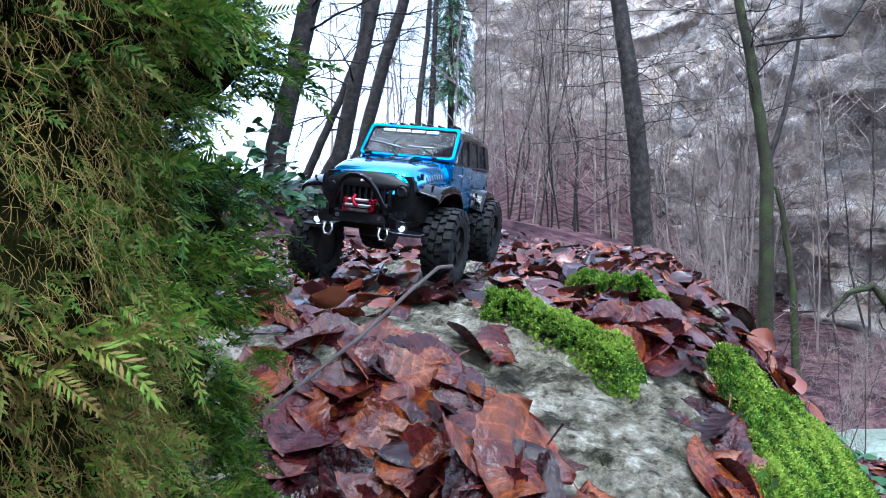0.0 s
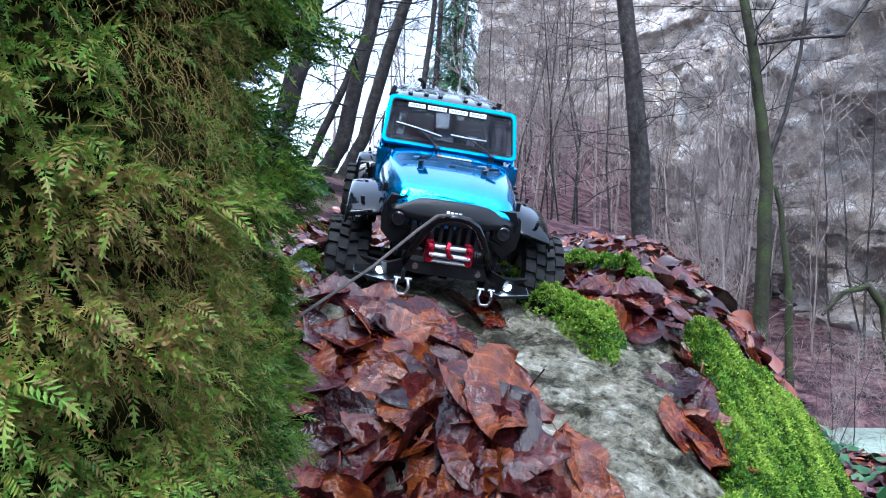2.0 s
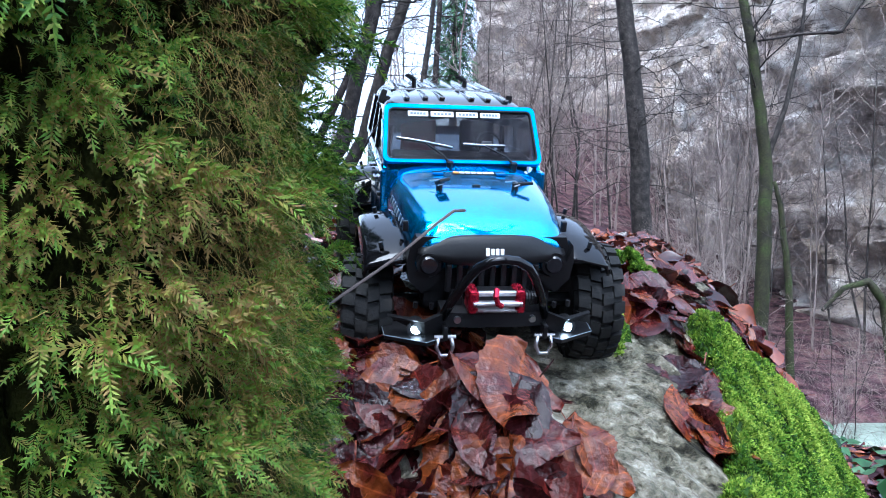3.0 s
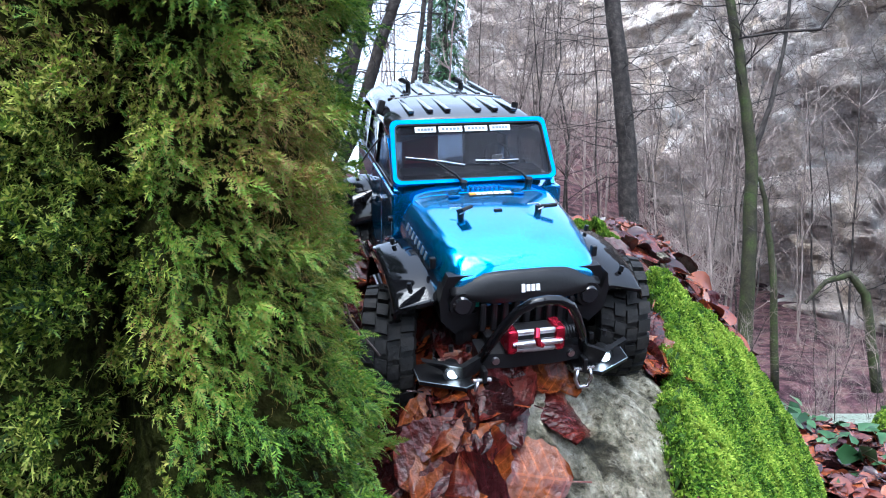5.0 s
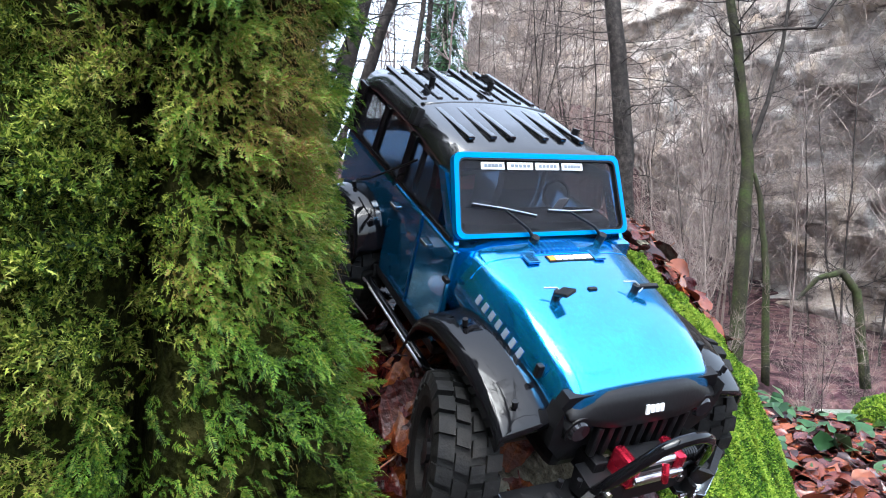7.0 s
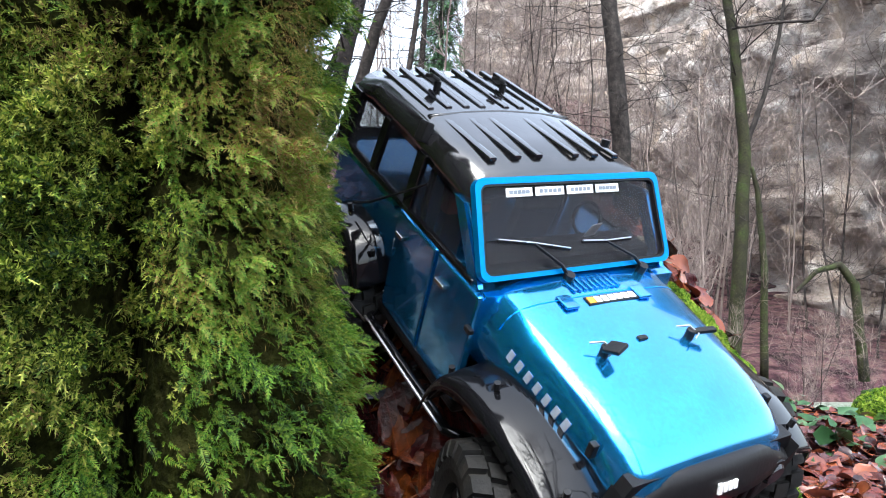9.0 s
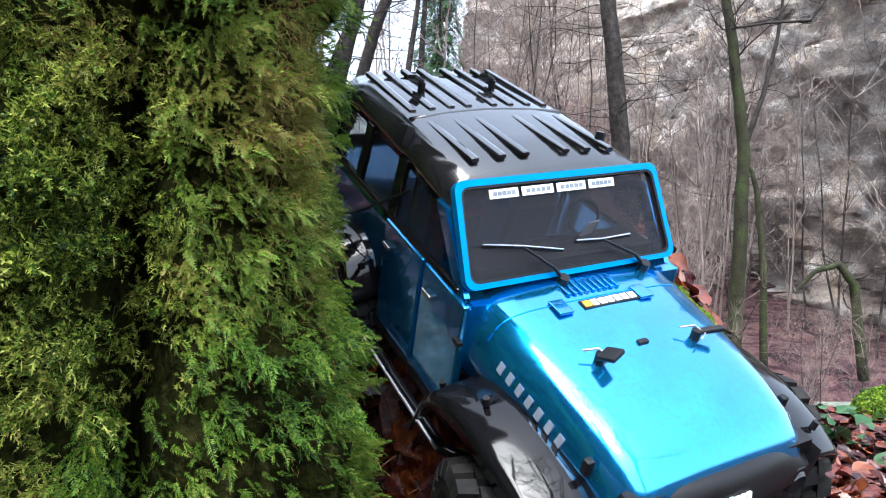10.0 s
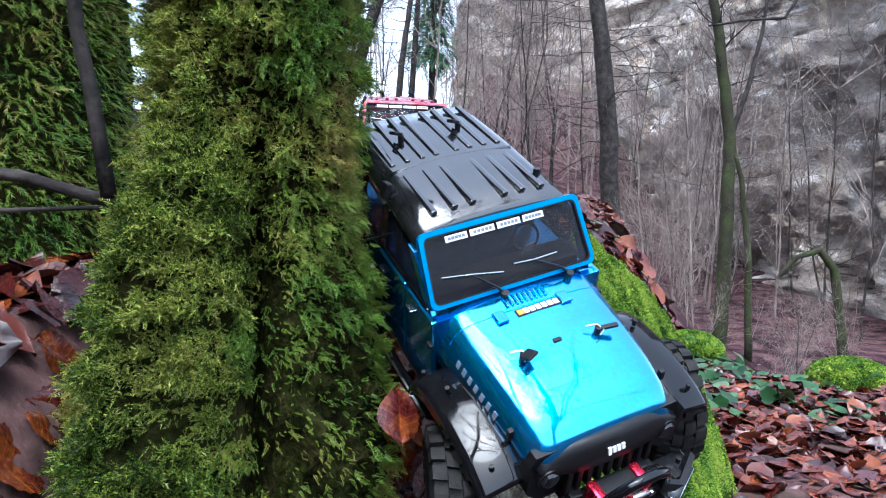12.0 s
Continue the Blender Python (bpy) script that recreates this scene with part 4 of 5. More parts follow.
# bare trees that stand round and behind the place
trunk_tree("tall bare beech behind the viewer", [Vector((-1.2, -2.4, -1.0)), Vector((-1.1, -2.2, 1.5)), Vector((-0.7, -1.8, 4)), Vector((-0.4, -1.2, 7))], 0.16, 0.06, BARK, 51, 18, 3.2, -0.2, low=0.35, depth=2, br=0.3)
trunk_tree("tall bare beech behind the viewer", [Vector((1.6, -3.2, -1.0)), Vector((1.5, -2.8, 2)), Vector((1.3, -2.0, 5)), Vector((1.0, -1.2, 8))], 0.15, 0.06, BARK, 52, 18, 3.0, -0.2, low=0.35, depth=2, br=0.3)


def ivy_patch(label, cx, cy, rx, ry, n, seed, lift=0.1):
    """Low ivy and bramble leaves on the ground."""
    rng = np.random.default_rng(seed)
    leaf = np.array([(0, -0.5, 0), (0.45, -0.2, 0.06), (0.3, 0.15, 0.05), (0, 0.55, -0.05), (-0.3, 0.15, 0.05), (-0.45, -0.2, 0.06), (0, 0, 0)])
    faces = np.array([(6, 0, 1), (6, 1, 2), (6, 2, 3), (6, 3, 4), (6, 4, 5), (6, 5, 0)])
    at = []
    for k in range(n):
        r, a = math.sqrt(rng.random()), rng.uniform(0, 6.28)
        x, y = cx + rx * r * math.cos(a), cy + ry * r * math.sin(a)
        at.append((x, y, height(x, y) + rng.uniform(0.01, lift) * (1.1 - r)))
    v, f = scatter(leaf, faces, np.array(at), np.array([0, -0.3, 1.0]) + rng.normal(0, 0.45, (n, 3)), rng.uniform(0, 6.3, n), rng.uniform(0.03, 0.07, n) * (1 + 0.2 * math.hypot(cx, cy) / 3))
    return tagged(from_arrays("ivy", v, f, IVY), label, "ivy", kind="stuff")


ivy_patch("dark green ivy on the forest floor", 2.0, 3.2, 0.7, 0.5, 220, 61)
ivy_patch("dark green ivy on the forest floor", 1.35, 2.5, 0.35, 0.5, 80, 62)
ivy_patch("green leaves growing between fallen leaves", 1.15, 1.75, 0.4, 0.3, 60, 63, 0.05)
ivy_patch("dark green ivy on the forest floor", 1.05, 3.4, 0.3, 0.5, 160, 64, 0.15)
ivy_patch("green bush behind the boulder", -0.95, 3.9, 0.35, 0.3, 260, 65, 0.45)


def moss_stone(x, y, r, seed):
    bm = bmesh.new()
    bmesh.ops.create_icosphere(bm, subdivisions=4, radius=r)
    for v in bm.verts:
        v.co += v.co.normalized() * r * 0.25 * fbm(v.co.x * 3 / r, v.co.y * 3 / r, v.co.z * 3 / r + seed)
        v.co.z *= 0.6
    ob = mesh_object("mossy_stone", bm, SHADED_CUSHION)
    ob.matrix_basis = pose(x, y, land(x, y) + r * 0.15)
    tagged(ob, "rounded stone under bright green moss", "stone")
    rng = np.random.default_rng(seed)
    d = rng.normal(0, 1, (1500, 3))
    d[:, 2] = np.abs(d[:, 2])
    d /= np.linalg.norm(d, axis=1, keepdims=True)
    v, f = scatter(*tuft(), d * [r, r, r * 0.6], d + rng.normal(0, 0.3, d.shape), rng.uniform(0, 6.3, len(d)), rng.uniform(0.012, 0.022, len(d)))
    tagged(from_arrays("moss", v, f, BRIGHT_MOSS, ob), kind="stuff")


moss_stone(1.75, 2.35, 0.16, 5)
moss_stone(1.45, 3.3, 0.16, 6)

# ---- radio-controlled truck ----
DROP = Vector((0, 0.0075, -0.225))     # from the windscreen's top to the ground under the middle
TYRE_R, WHEELS = 0.06, {"front_right": (0.107, 0.138, -0.175), "front_left": (-0.116, 0.138, -0.155), "rear_right": (0.104, -0.129, -0.172), "rear_left": (-0.108, -0.129, -0.172)}
REAR = 0.86      # length of the cab behind the windscreen against the drawing below


def framed(outer, inner, depth, m):
    """A flat frame between two outlines of equal length."""
    bm = bmesh.new()
    rings = [[bm.verts.new(m @ Vector((x, y, z))) for x, y in line] for line, z in ((outer, 0), (outer, depth), (inner, depth), (inner, 0))]
    k = len(outer)
    for a in range(4):
        for i in range(k):
            bm.faces.new((rings[a][i], rings[a][(i + 1) % k], rings[(a + 1) % 4][(i + 1) % k], rings[(a + 1) % 4][i]))
    return bm


def rounded(w0, w1, h, r=0.008, n=4):
    """A rounded trapezium outline: half-width w0 at the foot, w1 at height h."""
    out = []
    for cx, cy, a0 in ((w0 - r, r, -90), (w1 - r, h - r, 0), (-w1 + r, h - r, 90), (-w0 + r, r, 180)):
        for i in range(n + 1):
            a = radians(a0 + 90 * i / n)
            out.append((cx + r * math.cos(a), cy + r * math.sin(a)))
    return out


def tyre_mesh():
    """One moulded tyre: a rounded carcass with staggered tread blocks raised out of it, two rows and two shoulders."""
    bm = bmesh.new()
    prof = [(0.021, 0.032), (0.0235, 0.04), (0.0235, 0.047), (0.0215, 0.0535), (0.0115, 0.0555), (0.0105, 0.0556), (0.0008, 0.0558), (-0.0008, 0.0558), (-0.0105, 0.0556), (-0.0115, 0.0555), (-0.0215, 0.0535), (-0.0235, 0.047), (-0.0235, 0.04), (-0.021, 0.032)]
    n, k = 66, len(prof)
    rings = [[bm.verts.new((x, r * math.cos(a), r * math.sin(a))) for x, r in prof] for a in (i * math.tau / n for i in range(n))]
    raised = []
    for i in range(n):
        for j in range(k):
            q, e = (j + 1) % k, (i + 1) % n
            # the rings run askew across the tread, so that the blocks stand in arrows
            f = bm.faces.new((rings[i][j], rings[i][q], rings[e][q], rings[e][j]))
            if j in (2, 3, 9, 10) and (i + (j > 6)) % 3 != 2 or j in (5, 7) and (i + 1 + (j > 6)) % 3 != 2:
                raised.append(f)
    for i, ring in enumerate(rings):
        for j, v in enumerate(ring):
            turn = 0.9 * (abs(v.co.x) / 0.0235) * math.tau / n
            v.co = Matrix.Rotation(turn, 3, "X") @ v.co
    for f in bmesh.ops.extrude_face_region(bm, geom=raised)["geom"]:
        if isinstance(f, bmesh.types.BMVert):
            r = math.hypot(f.co.y, f.co.z)
            out = 1 + 0.0048 / r if r > 0.05 else 1 + 0.0015 / r
            f.co.y, f.co.z = f.co.y * out, f.co.z * out
            f.co.x *= 1.05 if abs(f.co.x) > 0.02 else 1.0
    return bm


def rim_mesh():
    bm = cyl(bmesh.new(), (-0.018, 0, 0), (0.012, 0, 0), 0.033, seg=28)
    for k in range(6):
        a = k * math.tau / 6
        box(bm, (0.014, 0.017 * math.cos(a), 0.017 * math.sin(a)), (0.006, 0.011, 0.024), 0.001, Matrix.Rotation(a - math.pi / 2, 4, "X"))
    cyl(bm, (0.01, 0, 0), (0.02, 0, 0), 0.009, seg=12)
    return bm


def rc_truck(BLUE, label, TOP=ROOF_WET):
    t = tagged(new("rc_truck"), label, "toy truck")
    o = Matrix.Translation(-DROP)

    def p(name, bm, mat, parent=t, label="", smooth=False, wn=False):
        for v in bm.verts:
            if v.co.y < 0:
                v.co.x *= 1 - 0.07 * clamp01(-v.co.y / 0.2) * clamp01((v.co.z + 0.06) / 0.05)
                v.co.y *= REAR
        bm.transform(o)
        ob = part(name, bm, mat, parent, label, smooth)
        return ob

    # tub, cowl and doors
    ring = lambda y, w, top, low: [(-w * 0.93, y, low), (-w, y, low + 0.012), (-w, y, top - 0.008), (-w * 0.97, y, top), (w * 0.97, y, top), (w, y, top - 0.008), (w, y, low + 0.012), (w * 0.93, y, low)]
    body = p("body", loft([ring(-0.246, 0.083, -0.058, -0.125), ring(-0.235, 0.086, -0.056, -0.128), ring(-0.1, 0.0865, -0.056, -0.118), ring(0.03, 0.0865, -0.056, -0.118), ring(0.05, 0.086, -0.057, -0.112)]), BLUE)
    for s in (1, -1):
        for y0, y1 in ((-0.083, -0.012), (-0.008, 0.05)):
            d = p("door", boxed((s * 0.0868, (y0 + y1) / 2, -0.101), (0.006, y1 - y0, 0.088), 0.0022), BLUE)
            p("door_handle", boxed((s * 0.0915, y0 + 0.014, -0.074), (0.004, 0.013, 0.0035), 0.001), STEEL, d, "bright metal door handle")
        p("hinge", boxed((s * 0.091, 0.05, -0.082), (0.004, 0.008, 0.004), 0.001), BLACK)
        p("hinge", boxed((s * 0.091, 0.05, -0.122), (0.004, 0.008, 0.004), 0.001), BLACK)
        p("side_sill", boxed((s * 0.084, -0.02, -0.149), (0.012, 0.15, 0.009), 0.003), BLACK)
        sl = p("rock_slider", tube(bmesh.new(), [(s * 0.085, -0.095, -0.156), (s * 0.099, -0.08, -0.157), (s * 0.099, 0.065, -0.157), (s * 0.085, 0.08, -0.156)], 0.0042, 8), BLACK_GLOSS, smooth=True)
        p("slider_edge", tube(bmesh.new(), [(s * 0.1035, -0.08, -0.155), (s * 0.1035, 0.065, -0.155)], 0.0012, 6), STEEL, sl, "bright edge line")

    # hood: crowned cross-sections from the cowl to the nose
    hood_rows = []
    for y, w, z in ((0.03, 0.0845, -0.0515), (0.05, 0.0845, -0.053), (0.08, 0.083, -0.0555), (0.12, 0.0805, -0.0595), (0.155, 0.077, -0.065), (0.178, 0.0735, -0.0715), (0.19, 0.0705, -0.078), (0.1965, 0.068, -0.087)):
        r = []
        for q, dz in ((-1.0, -0.05), (-1.0, -0.036), (-0.985, -0.026), (-0.958, -0.0175), (-0.92, -0.0105), (-0.87, -0.0058), (-0.8, -0.0028), (-0.65, -0.0008), (-0.3, 0.0006), (0, 0.001)):
            r.append((q * w, y, max(z + dz, -0.113)))
        r += [(-x, yy, zz) for x, yy, zz in r[-2::-1]]
        hood_rows.append(r)
    hood = p("hood", loft(hood_rows, loop=True), BLUE, smooth=True)
    hood_z = lambda y: float(np.interp(y, [0.03, 0.05, 0.08, 0.12, 0.155, 0.178], [-0.0515, -0.053, -0.0555, -0.0595, -0.065, -0.0715]))
    tilt = lambda y: pose(0, 0, 0, math.degrees(math.atan2(hood_z(y + 0.01) - hood_z(y - 0.01), 0.02)), 0, 0)
    p("hood_seam", tube(bmesh.new(), [(x, 0.0665, hood_z(0.0665) + float(np.interp(abs(x) / 0.0838, (0, 0.3, 0.65, 0.8, 0.87, 0.92, 0.958), (0.001, 0.0006, -0.0008, -0.0028, -0.0058, -0.0105, -0.0175)))) for x in np.linspace(-0.08, 0.08, 33)], 0.0005, 5), BLUE_DULLED, hood)
    for k in range(9):
        p("louvre", boxed((-0.02 + 0.005 * k, 0.0545, hood_z(0.0545) + 0.0012), (0.0026, 0.016, 0.0022), 0.0008), BLUE, hood)
    p("button", boxed((0, 0.112, hood_z(0.112) + 0.0015), (0.008, 0.004, 0.002), 0.001), BLACK, hood)
    for s in (1, -1):
        p("bonnet_catch", boxed((s * 0.033, 0.071, hood_z(0.071) + 0.0015), (0.011, 0.014, 0.0022), 0.0009), BLUE, hood)
        c = p("hood_clip", cyl(bmesh.new(), (s * 0.038, 0.118, hood_z(0.118) - 0.002), (s * 0.038, 0.118, hood_z(0.118) + 0.0065), 0.0032, seg=10), BLACK, hood, "black hood pin with a pull tab")
        if s > 0:
            p("pull_tab", boxed((0.036, 0.123, hood_z(0.12) + 0.009), (0.012, 0.012, 0.003), 0.001, pose(0, 0, 0, 25, 10, 20)), BLACK, c)
        else:
            p("pull_tab", boxed((-0.047, 0.121, hood_z(0.12) + 0.007), (0.016, 0.0045, 0.003), 0.001, pose(0, 0, 0, 0, 8, -15)), BLACK, c)
        p("clip_wire", tube(bmesh.new(), [(s * 0.038 + 0.009, 0.112, hood_z(0.115) + 0.006), (s * 0.038, 0.115, hood_z(0.115) + 0.0075), (s * 0.038 - 0.003, 0.122, hood_z(0.12) + 0.006), (s * 0.038 + 0.003, 0.125, hood_z(0.12) + 0.005)], 0.0007, 6), STEEL, c)
        p("hood_latch", boxed((s * 0.0755, 0.165, -0.083), (0.005, 0.005, 0.01), 0.001), BLACK, hood)
        # lettering on the bonnet's flank, as plain bars
        for k in range(7):
            y = 0.085 + 0.0095 * k
            w = float(np.interp(y, [0.08, 0.12, 0.155], [0.083, 0.0805, 0.077]))
            p("letter_bar", boxed((s * (w * 0.974 + 0.0003), y, hood_z(y) - 0.0225), (0.0007, 0.005, 0.007), 0, pose(0, 0, 0, -8, -s * 16, 0)), GREY, hood, "grey lettering reduced to bars")
    # decal strip with its orange mark
    y = 0.0725
    st = p("decal", boxed((-0.006, y, hood_z(y) + 0.0011), (0.047, 0.0078, 0.0008), 0, tilt(y)), BLACK, hood, "dark decal strip")
    p("decal_mark", boxed((0.0135, y, hood_z(y) + 0.0017), (0.0055, 0.0055, 0.0006), 0, tilt(y)), ORANGE, st)
    for k in range(6):
        p("letter_bar", boxed((0.0075 - 0.0062 * k, y, hood_z(y) + 0.0017), (0.0048, 0.0055, 0.0006), 0, tilt(y)), WHITE, st)
    p("cowl_badge", cyl(bmesh.new(), (0.0864, 0.043, -0.069), (0.0876, 0.043, -0.069), 0.006, seg=16), WHITE)

    # windscreen
    back = Matrix.Translation((0, 0.040, -0.0525)) @ Matrix(((1, 0, 0, 0), (0, -0.592, 0.806, 0), (0, 0.806, 0.592, 0), (0, 0, 0, 1)))
    screen = p("windscreen_frame", framed(rounded(0.0865, 0.0835, 0.069, 0.007), [(x, yy + 0.0035) for x, yy in rounded(0.0825, 0.0795, 0.061, 0.006)], 0.006, back), BLUE_DULLED if BLUE.name.startswith("metallic_blue") else BLUE)
    p("windscreen", plate([(x, yy + 0.003) for x, yy in rounded(0.083, 0.08, 0.062, 0.006)], 0.0012, back @ Matrix.Translation((0, 0, 0.002))), SCREEN, screen, "dark tinted windscreen")
    p("screen_gasket", framed([(x, yy + 0.0036) for x, yy in rounded(0.0824, 0.0794, 0.0608, 0.006)], [(x, yy + 0.005) for x, yy in rounded(0.081, 0.078, 0.058, 0.005)], 0.0055, back), BLACK, screen)
    for x0, x1 in ((0.058, 0.036), (0.033, 0.008), (0.005, -0.019), (-0.022, -0.044)):
        s = p("sun_strip", plate([(x1, 0.0555), (x0, 0.0555), (x0, 0.0615), (x1, 0.0615)], 0.0008, back @ Matrix.Translation((0, 0, 0.0036))), WHITE, screen, "white sticker with unreadable print")
        for k in range(5):
            xx = x1 + (x0 - x1) * (0.12 + 0.16 * k)
            p("print_bar", plate([(xx, 0.0572), (xx + 0.0028, 0.0572), (xx + 0.0028, 0.0598), (xx, 0.0598)], 0.0004, back @ Matrix.Translation((0, 0, 0.0046))), GREY, s)
    for bx, tip, c0, c1 in ((0.016, (0.043, 0.022), (0.072, 0.0265), (0.012, 0.016)), (-0.054, (-0.022, 0.019), (0.0, 0.0205), (-0.046, 0.0195))):
        w = p("wiper", tube(bmesh.new(), [(bx, 0.048, -0.0495), back @ Vector((bx + (tip[0] - bx) * 0.25, 0.006, 0.0105)), back @ Vector((*tip, 0.0098))], 0.0016, 6, r_end=0.001), BLACK)
        p("blade", tube(bmesh.new(), [back @ Vector((*c0, 0.0078)), back @ Vector((*tip, 0.0085)), back @ Vector((*c1, 0.0078))], 0.0011, 6), BLACK, w)
        p("blade_rail", tube(bmesh.new(), [back @ Vector((c0[0], c0[1] + 0.001, 0.0092)), back @ Vector((tip[0], tip[1] + 0.001, 0.0098)), back @ Vector((c1[0], c1[1] + 0.001, 0.0092))], 0.0006, 5), STEEL, w, "bright blade rail")
        p("pivot", cyl(bmesh.new(), (bx, 0.047, -0.056), (bx, 0.049, -0.047), 0.0038, seg=10), BLACK, w)

    # hardtop: roof shell with ribs, pillars, side and rear panes
    sec = [(-0.0835, -0.016), (-0.082, -0.007), (-0.0785, -0.0008), (-0.073, 0.0033), (-0.066, 0.0055), (-0.04, 0.0075), (0, 0.0082)]
    sec += [(-x, z) for x, z in sec[-2::-1]] + [(0.0795, -0.015), (0.0, -0.003), (-0.0795, -0.015)]
    roof_rows = []
    for y, k, dz in ((-0.0005, 0.985, -0.0035), (-0.006, 0.997, 0.0), (-0.06, 1.0, 0.003), (-0.12, 1.0, 0.0045), (-0.2, 0.995, 0.004), (-0.238, 0.985, 0.0), (-0.247, 0.965, -0.008)):
        roof_rows.append([(x * k, y, z + dz) for x, z in sec])
    roof = p("hardtop", loft(roof_rows), TOP, smooth=True)
    roof_z = lambda x, y: float(np.interp(abs(x), [0, 0.04, 0.07], [0.0082, 0.0075, 0.0055])) + float(np.interp(y, [-0.2, -0.12, -0.06, 0], [0.004, 0.0045, 0.003, -0.002]))
    for xs, y0, y1 in (((0.012, 0.028, 0.045, 0.062), -0.122, -0.228), ((0.017, 0.036, 0.057), -0.018, -0.1)):
        for x in xs:
            for s in (1, -1):
                ym = (y0 + y1) / 2
                p("roof_rib", boxed((s * x, ym, roof_z(x, ym) - 0.0002), (0.0062, y0 - y1, 0.0042), 0.0016, pose(0, 0, 0, 0.8 if ym > -0.1 else 0, s * x * 45, 0)), TOP, roof)
    p("roof_seam", tube(bmesh.new(), [(x, -0.111 - 0.004 * math.cos(x * 30), roof_z(x, -0.111) - 0.001) for x in np.linspace(-0.07, 0.07, 9)], 0.002, 6), TOP, roof, smooth=True)
    for x in (0.035, -0.035):
        c = p("roof_clip", cyl(bmesh.new(), (x, -0.17, roof_z(x, -0.17) - 0.001), (x, -0.17, roof_z(x, -0.17) + 0.007), 0.0033, seg=10), BLACK)
        p("pull_tab", boxed((x + 0.005, -0.172, roof_z(x, -0.17) + 0.009), (0.013, 0.009, 0.0035), 0.001, pose(0, 0, 0, 15, -25, 20)), BLACK, c)
    p("roof_pin", cyl(bmesh.new(), (-0.066, -0.045, roof_z(0.066, -0.045) - 0.002), (-0.067, -0.046, roof_z(0.066, -0.045) + 0.006), 0.004, seg=8), BLACK)
    p("roof_pin", boxed((0.081, -0.09, 0.004), (0.007, 0.014, 0.016), 0.002, pose(0, 0, 0, 10, -20, 0)), BLACK)
    for s in (1, -1):
        lean = pose(0, 0, 0, 0, -3.5 * s, 0)
        for y0, y1 in ((-0.088, -0.072), (-0.163, -0.15), (-0.246, -0.222)):
            p("pillar", boxed((s * 0.0838, (y0 + y1) / 2, -0.034), (0.0045, y1 - y0, 0.05), 0.0015, lean), BLACK_GLOSS, roof)
        p("pillar", plate([(0.028, -0.056), (0.042, -0.056), (0.003, -0.012), (-0.012, -0.012)], 0.004, Matrix(((0, 0, s, s * 0.0818), (1, 0, 0, 0), (0, 1, 0, 0), (0, 0, 0, 1)))), BLUE, roof)
        p("window_sill", boxed((s * 0.0852, -0.105, -0.0555), (0.005, 0.28, 0.005), 0.0015), BLACK_GLOSS, roof)
        for y0, y1 in ((-0.072, 0.005), (-0.15, -0.088), (-0.222, -0.163)):
            p("side_window", boxed((s * 0.0828, (y0 + y1) / 2, -0.034), (0.0012, y1 - y0, 0.048), 0, lean), SCREEN, roof, "tinted side window")
    p("rear_panel", framed(rounded(0.083, 0.081, 0.05, 0.006), [(x, yy + 0.008) for x, yy in rounded(0.068, 0.066, 0.036, 0.005)], 0.004, Matrix(((1, 0, 0, 0), (0, 0, 1, -0.247), (0, 1, 0, -0.058), (0, 0, 0, 1)))), BLACK_GLOSS, roof)
    p("rear_window", boxed((0, -0.2455, -0.032), (0.134, 0.001, 0.036)), SCREEN, roof)
    p("cord", tube(bmesh.new(), [(0.086, -0.055, -0.024), (0.094, -0.085, -0.045), (0.099, -0.12, -0.068), (0.1, -0.15, -0.082)], 0.0011, 6), BLACK)

    # cabin seen through the panes
    cab = p("cabin_floor", boxed((0, -0.1, -0.0585), (0.16, 0.27, 0.003)), CABIN)
    p("dashboard", boxed((0, 0.018, -0.05), (0.15, 0.03, 0.014), 0.004), CABIN)
    for x in (0.036, -0.036):
        s = p("seat", boxed((x, -0.075, -0.04), (0.042, 0.014, 0.042), 0.005, pose(0, 0, 0, 12)), CABIN_RED if x > 0 else CABIN)
        p("headrest", boxed((x, -0.083, -0.016), (0.02, 0.009, 0.013), 0.003), CABIN, s)
    p("steering_wheel", tube(bmesh.new(), [(-0.036 + 0.014 * math.cos(a), -0.004 - 0.006 * math.sin(a), -0.036 + 0.012 * math.sin(a)) for a in np.linspace(0, math.tau, 17)], 0.0015, 6), BLACK)
    p("card", boxed((-0.03, 0.012, -0.037), (0.012, 0.001, 0.014), 0, pose(0, 0, 0, -20, 0, 10)), WHITE)
    p("roll_bar", tube(bmesh.new(), [(-0.07, -0.08, -0.058), (-0.068, -0.08, -0.02), (-0.05, -0.08, -0.008), (0.05, -0.08, -0.008), (0.068, -0.08, -0.02), (0.07, -0.08, -0.058)], 0.003, 8), BLACK)

    # grille with angry brow, slots and lamps
    face = Matrix.Translation((0, 0.19, 0)) @ Matrix(((1, 0, 0, 0), (0, 0.06, 1, 0), (0, 1, -0.06, 0), (0, 0, 0, 1)))
    g = p("grille", plate([(-0.069, -0.084), (0.069, -0.084), (0.075, -0.1), (0.0745, -0.122), (0.062, -0.137), (-0.062, -0.137), (-0.0745, -0.122), (-0.075, -0.1)], 0.009, face), BLACK)
    brow = []
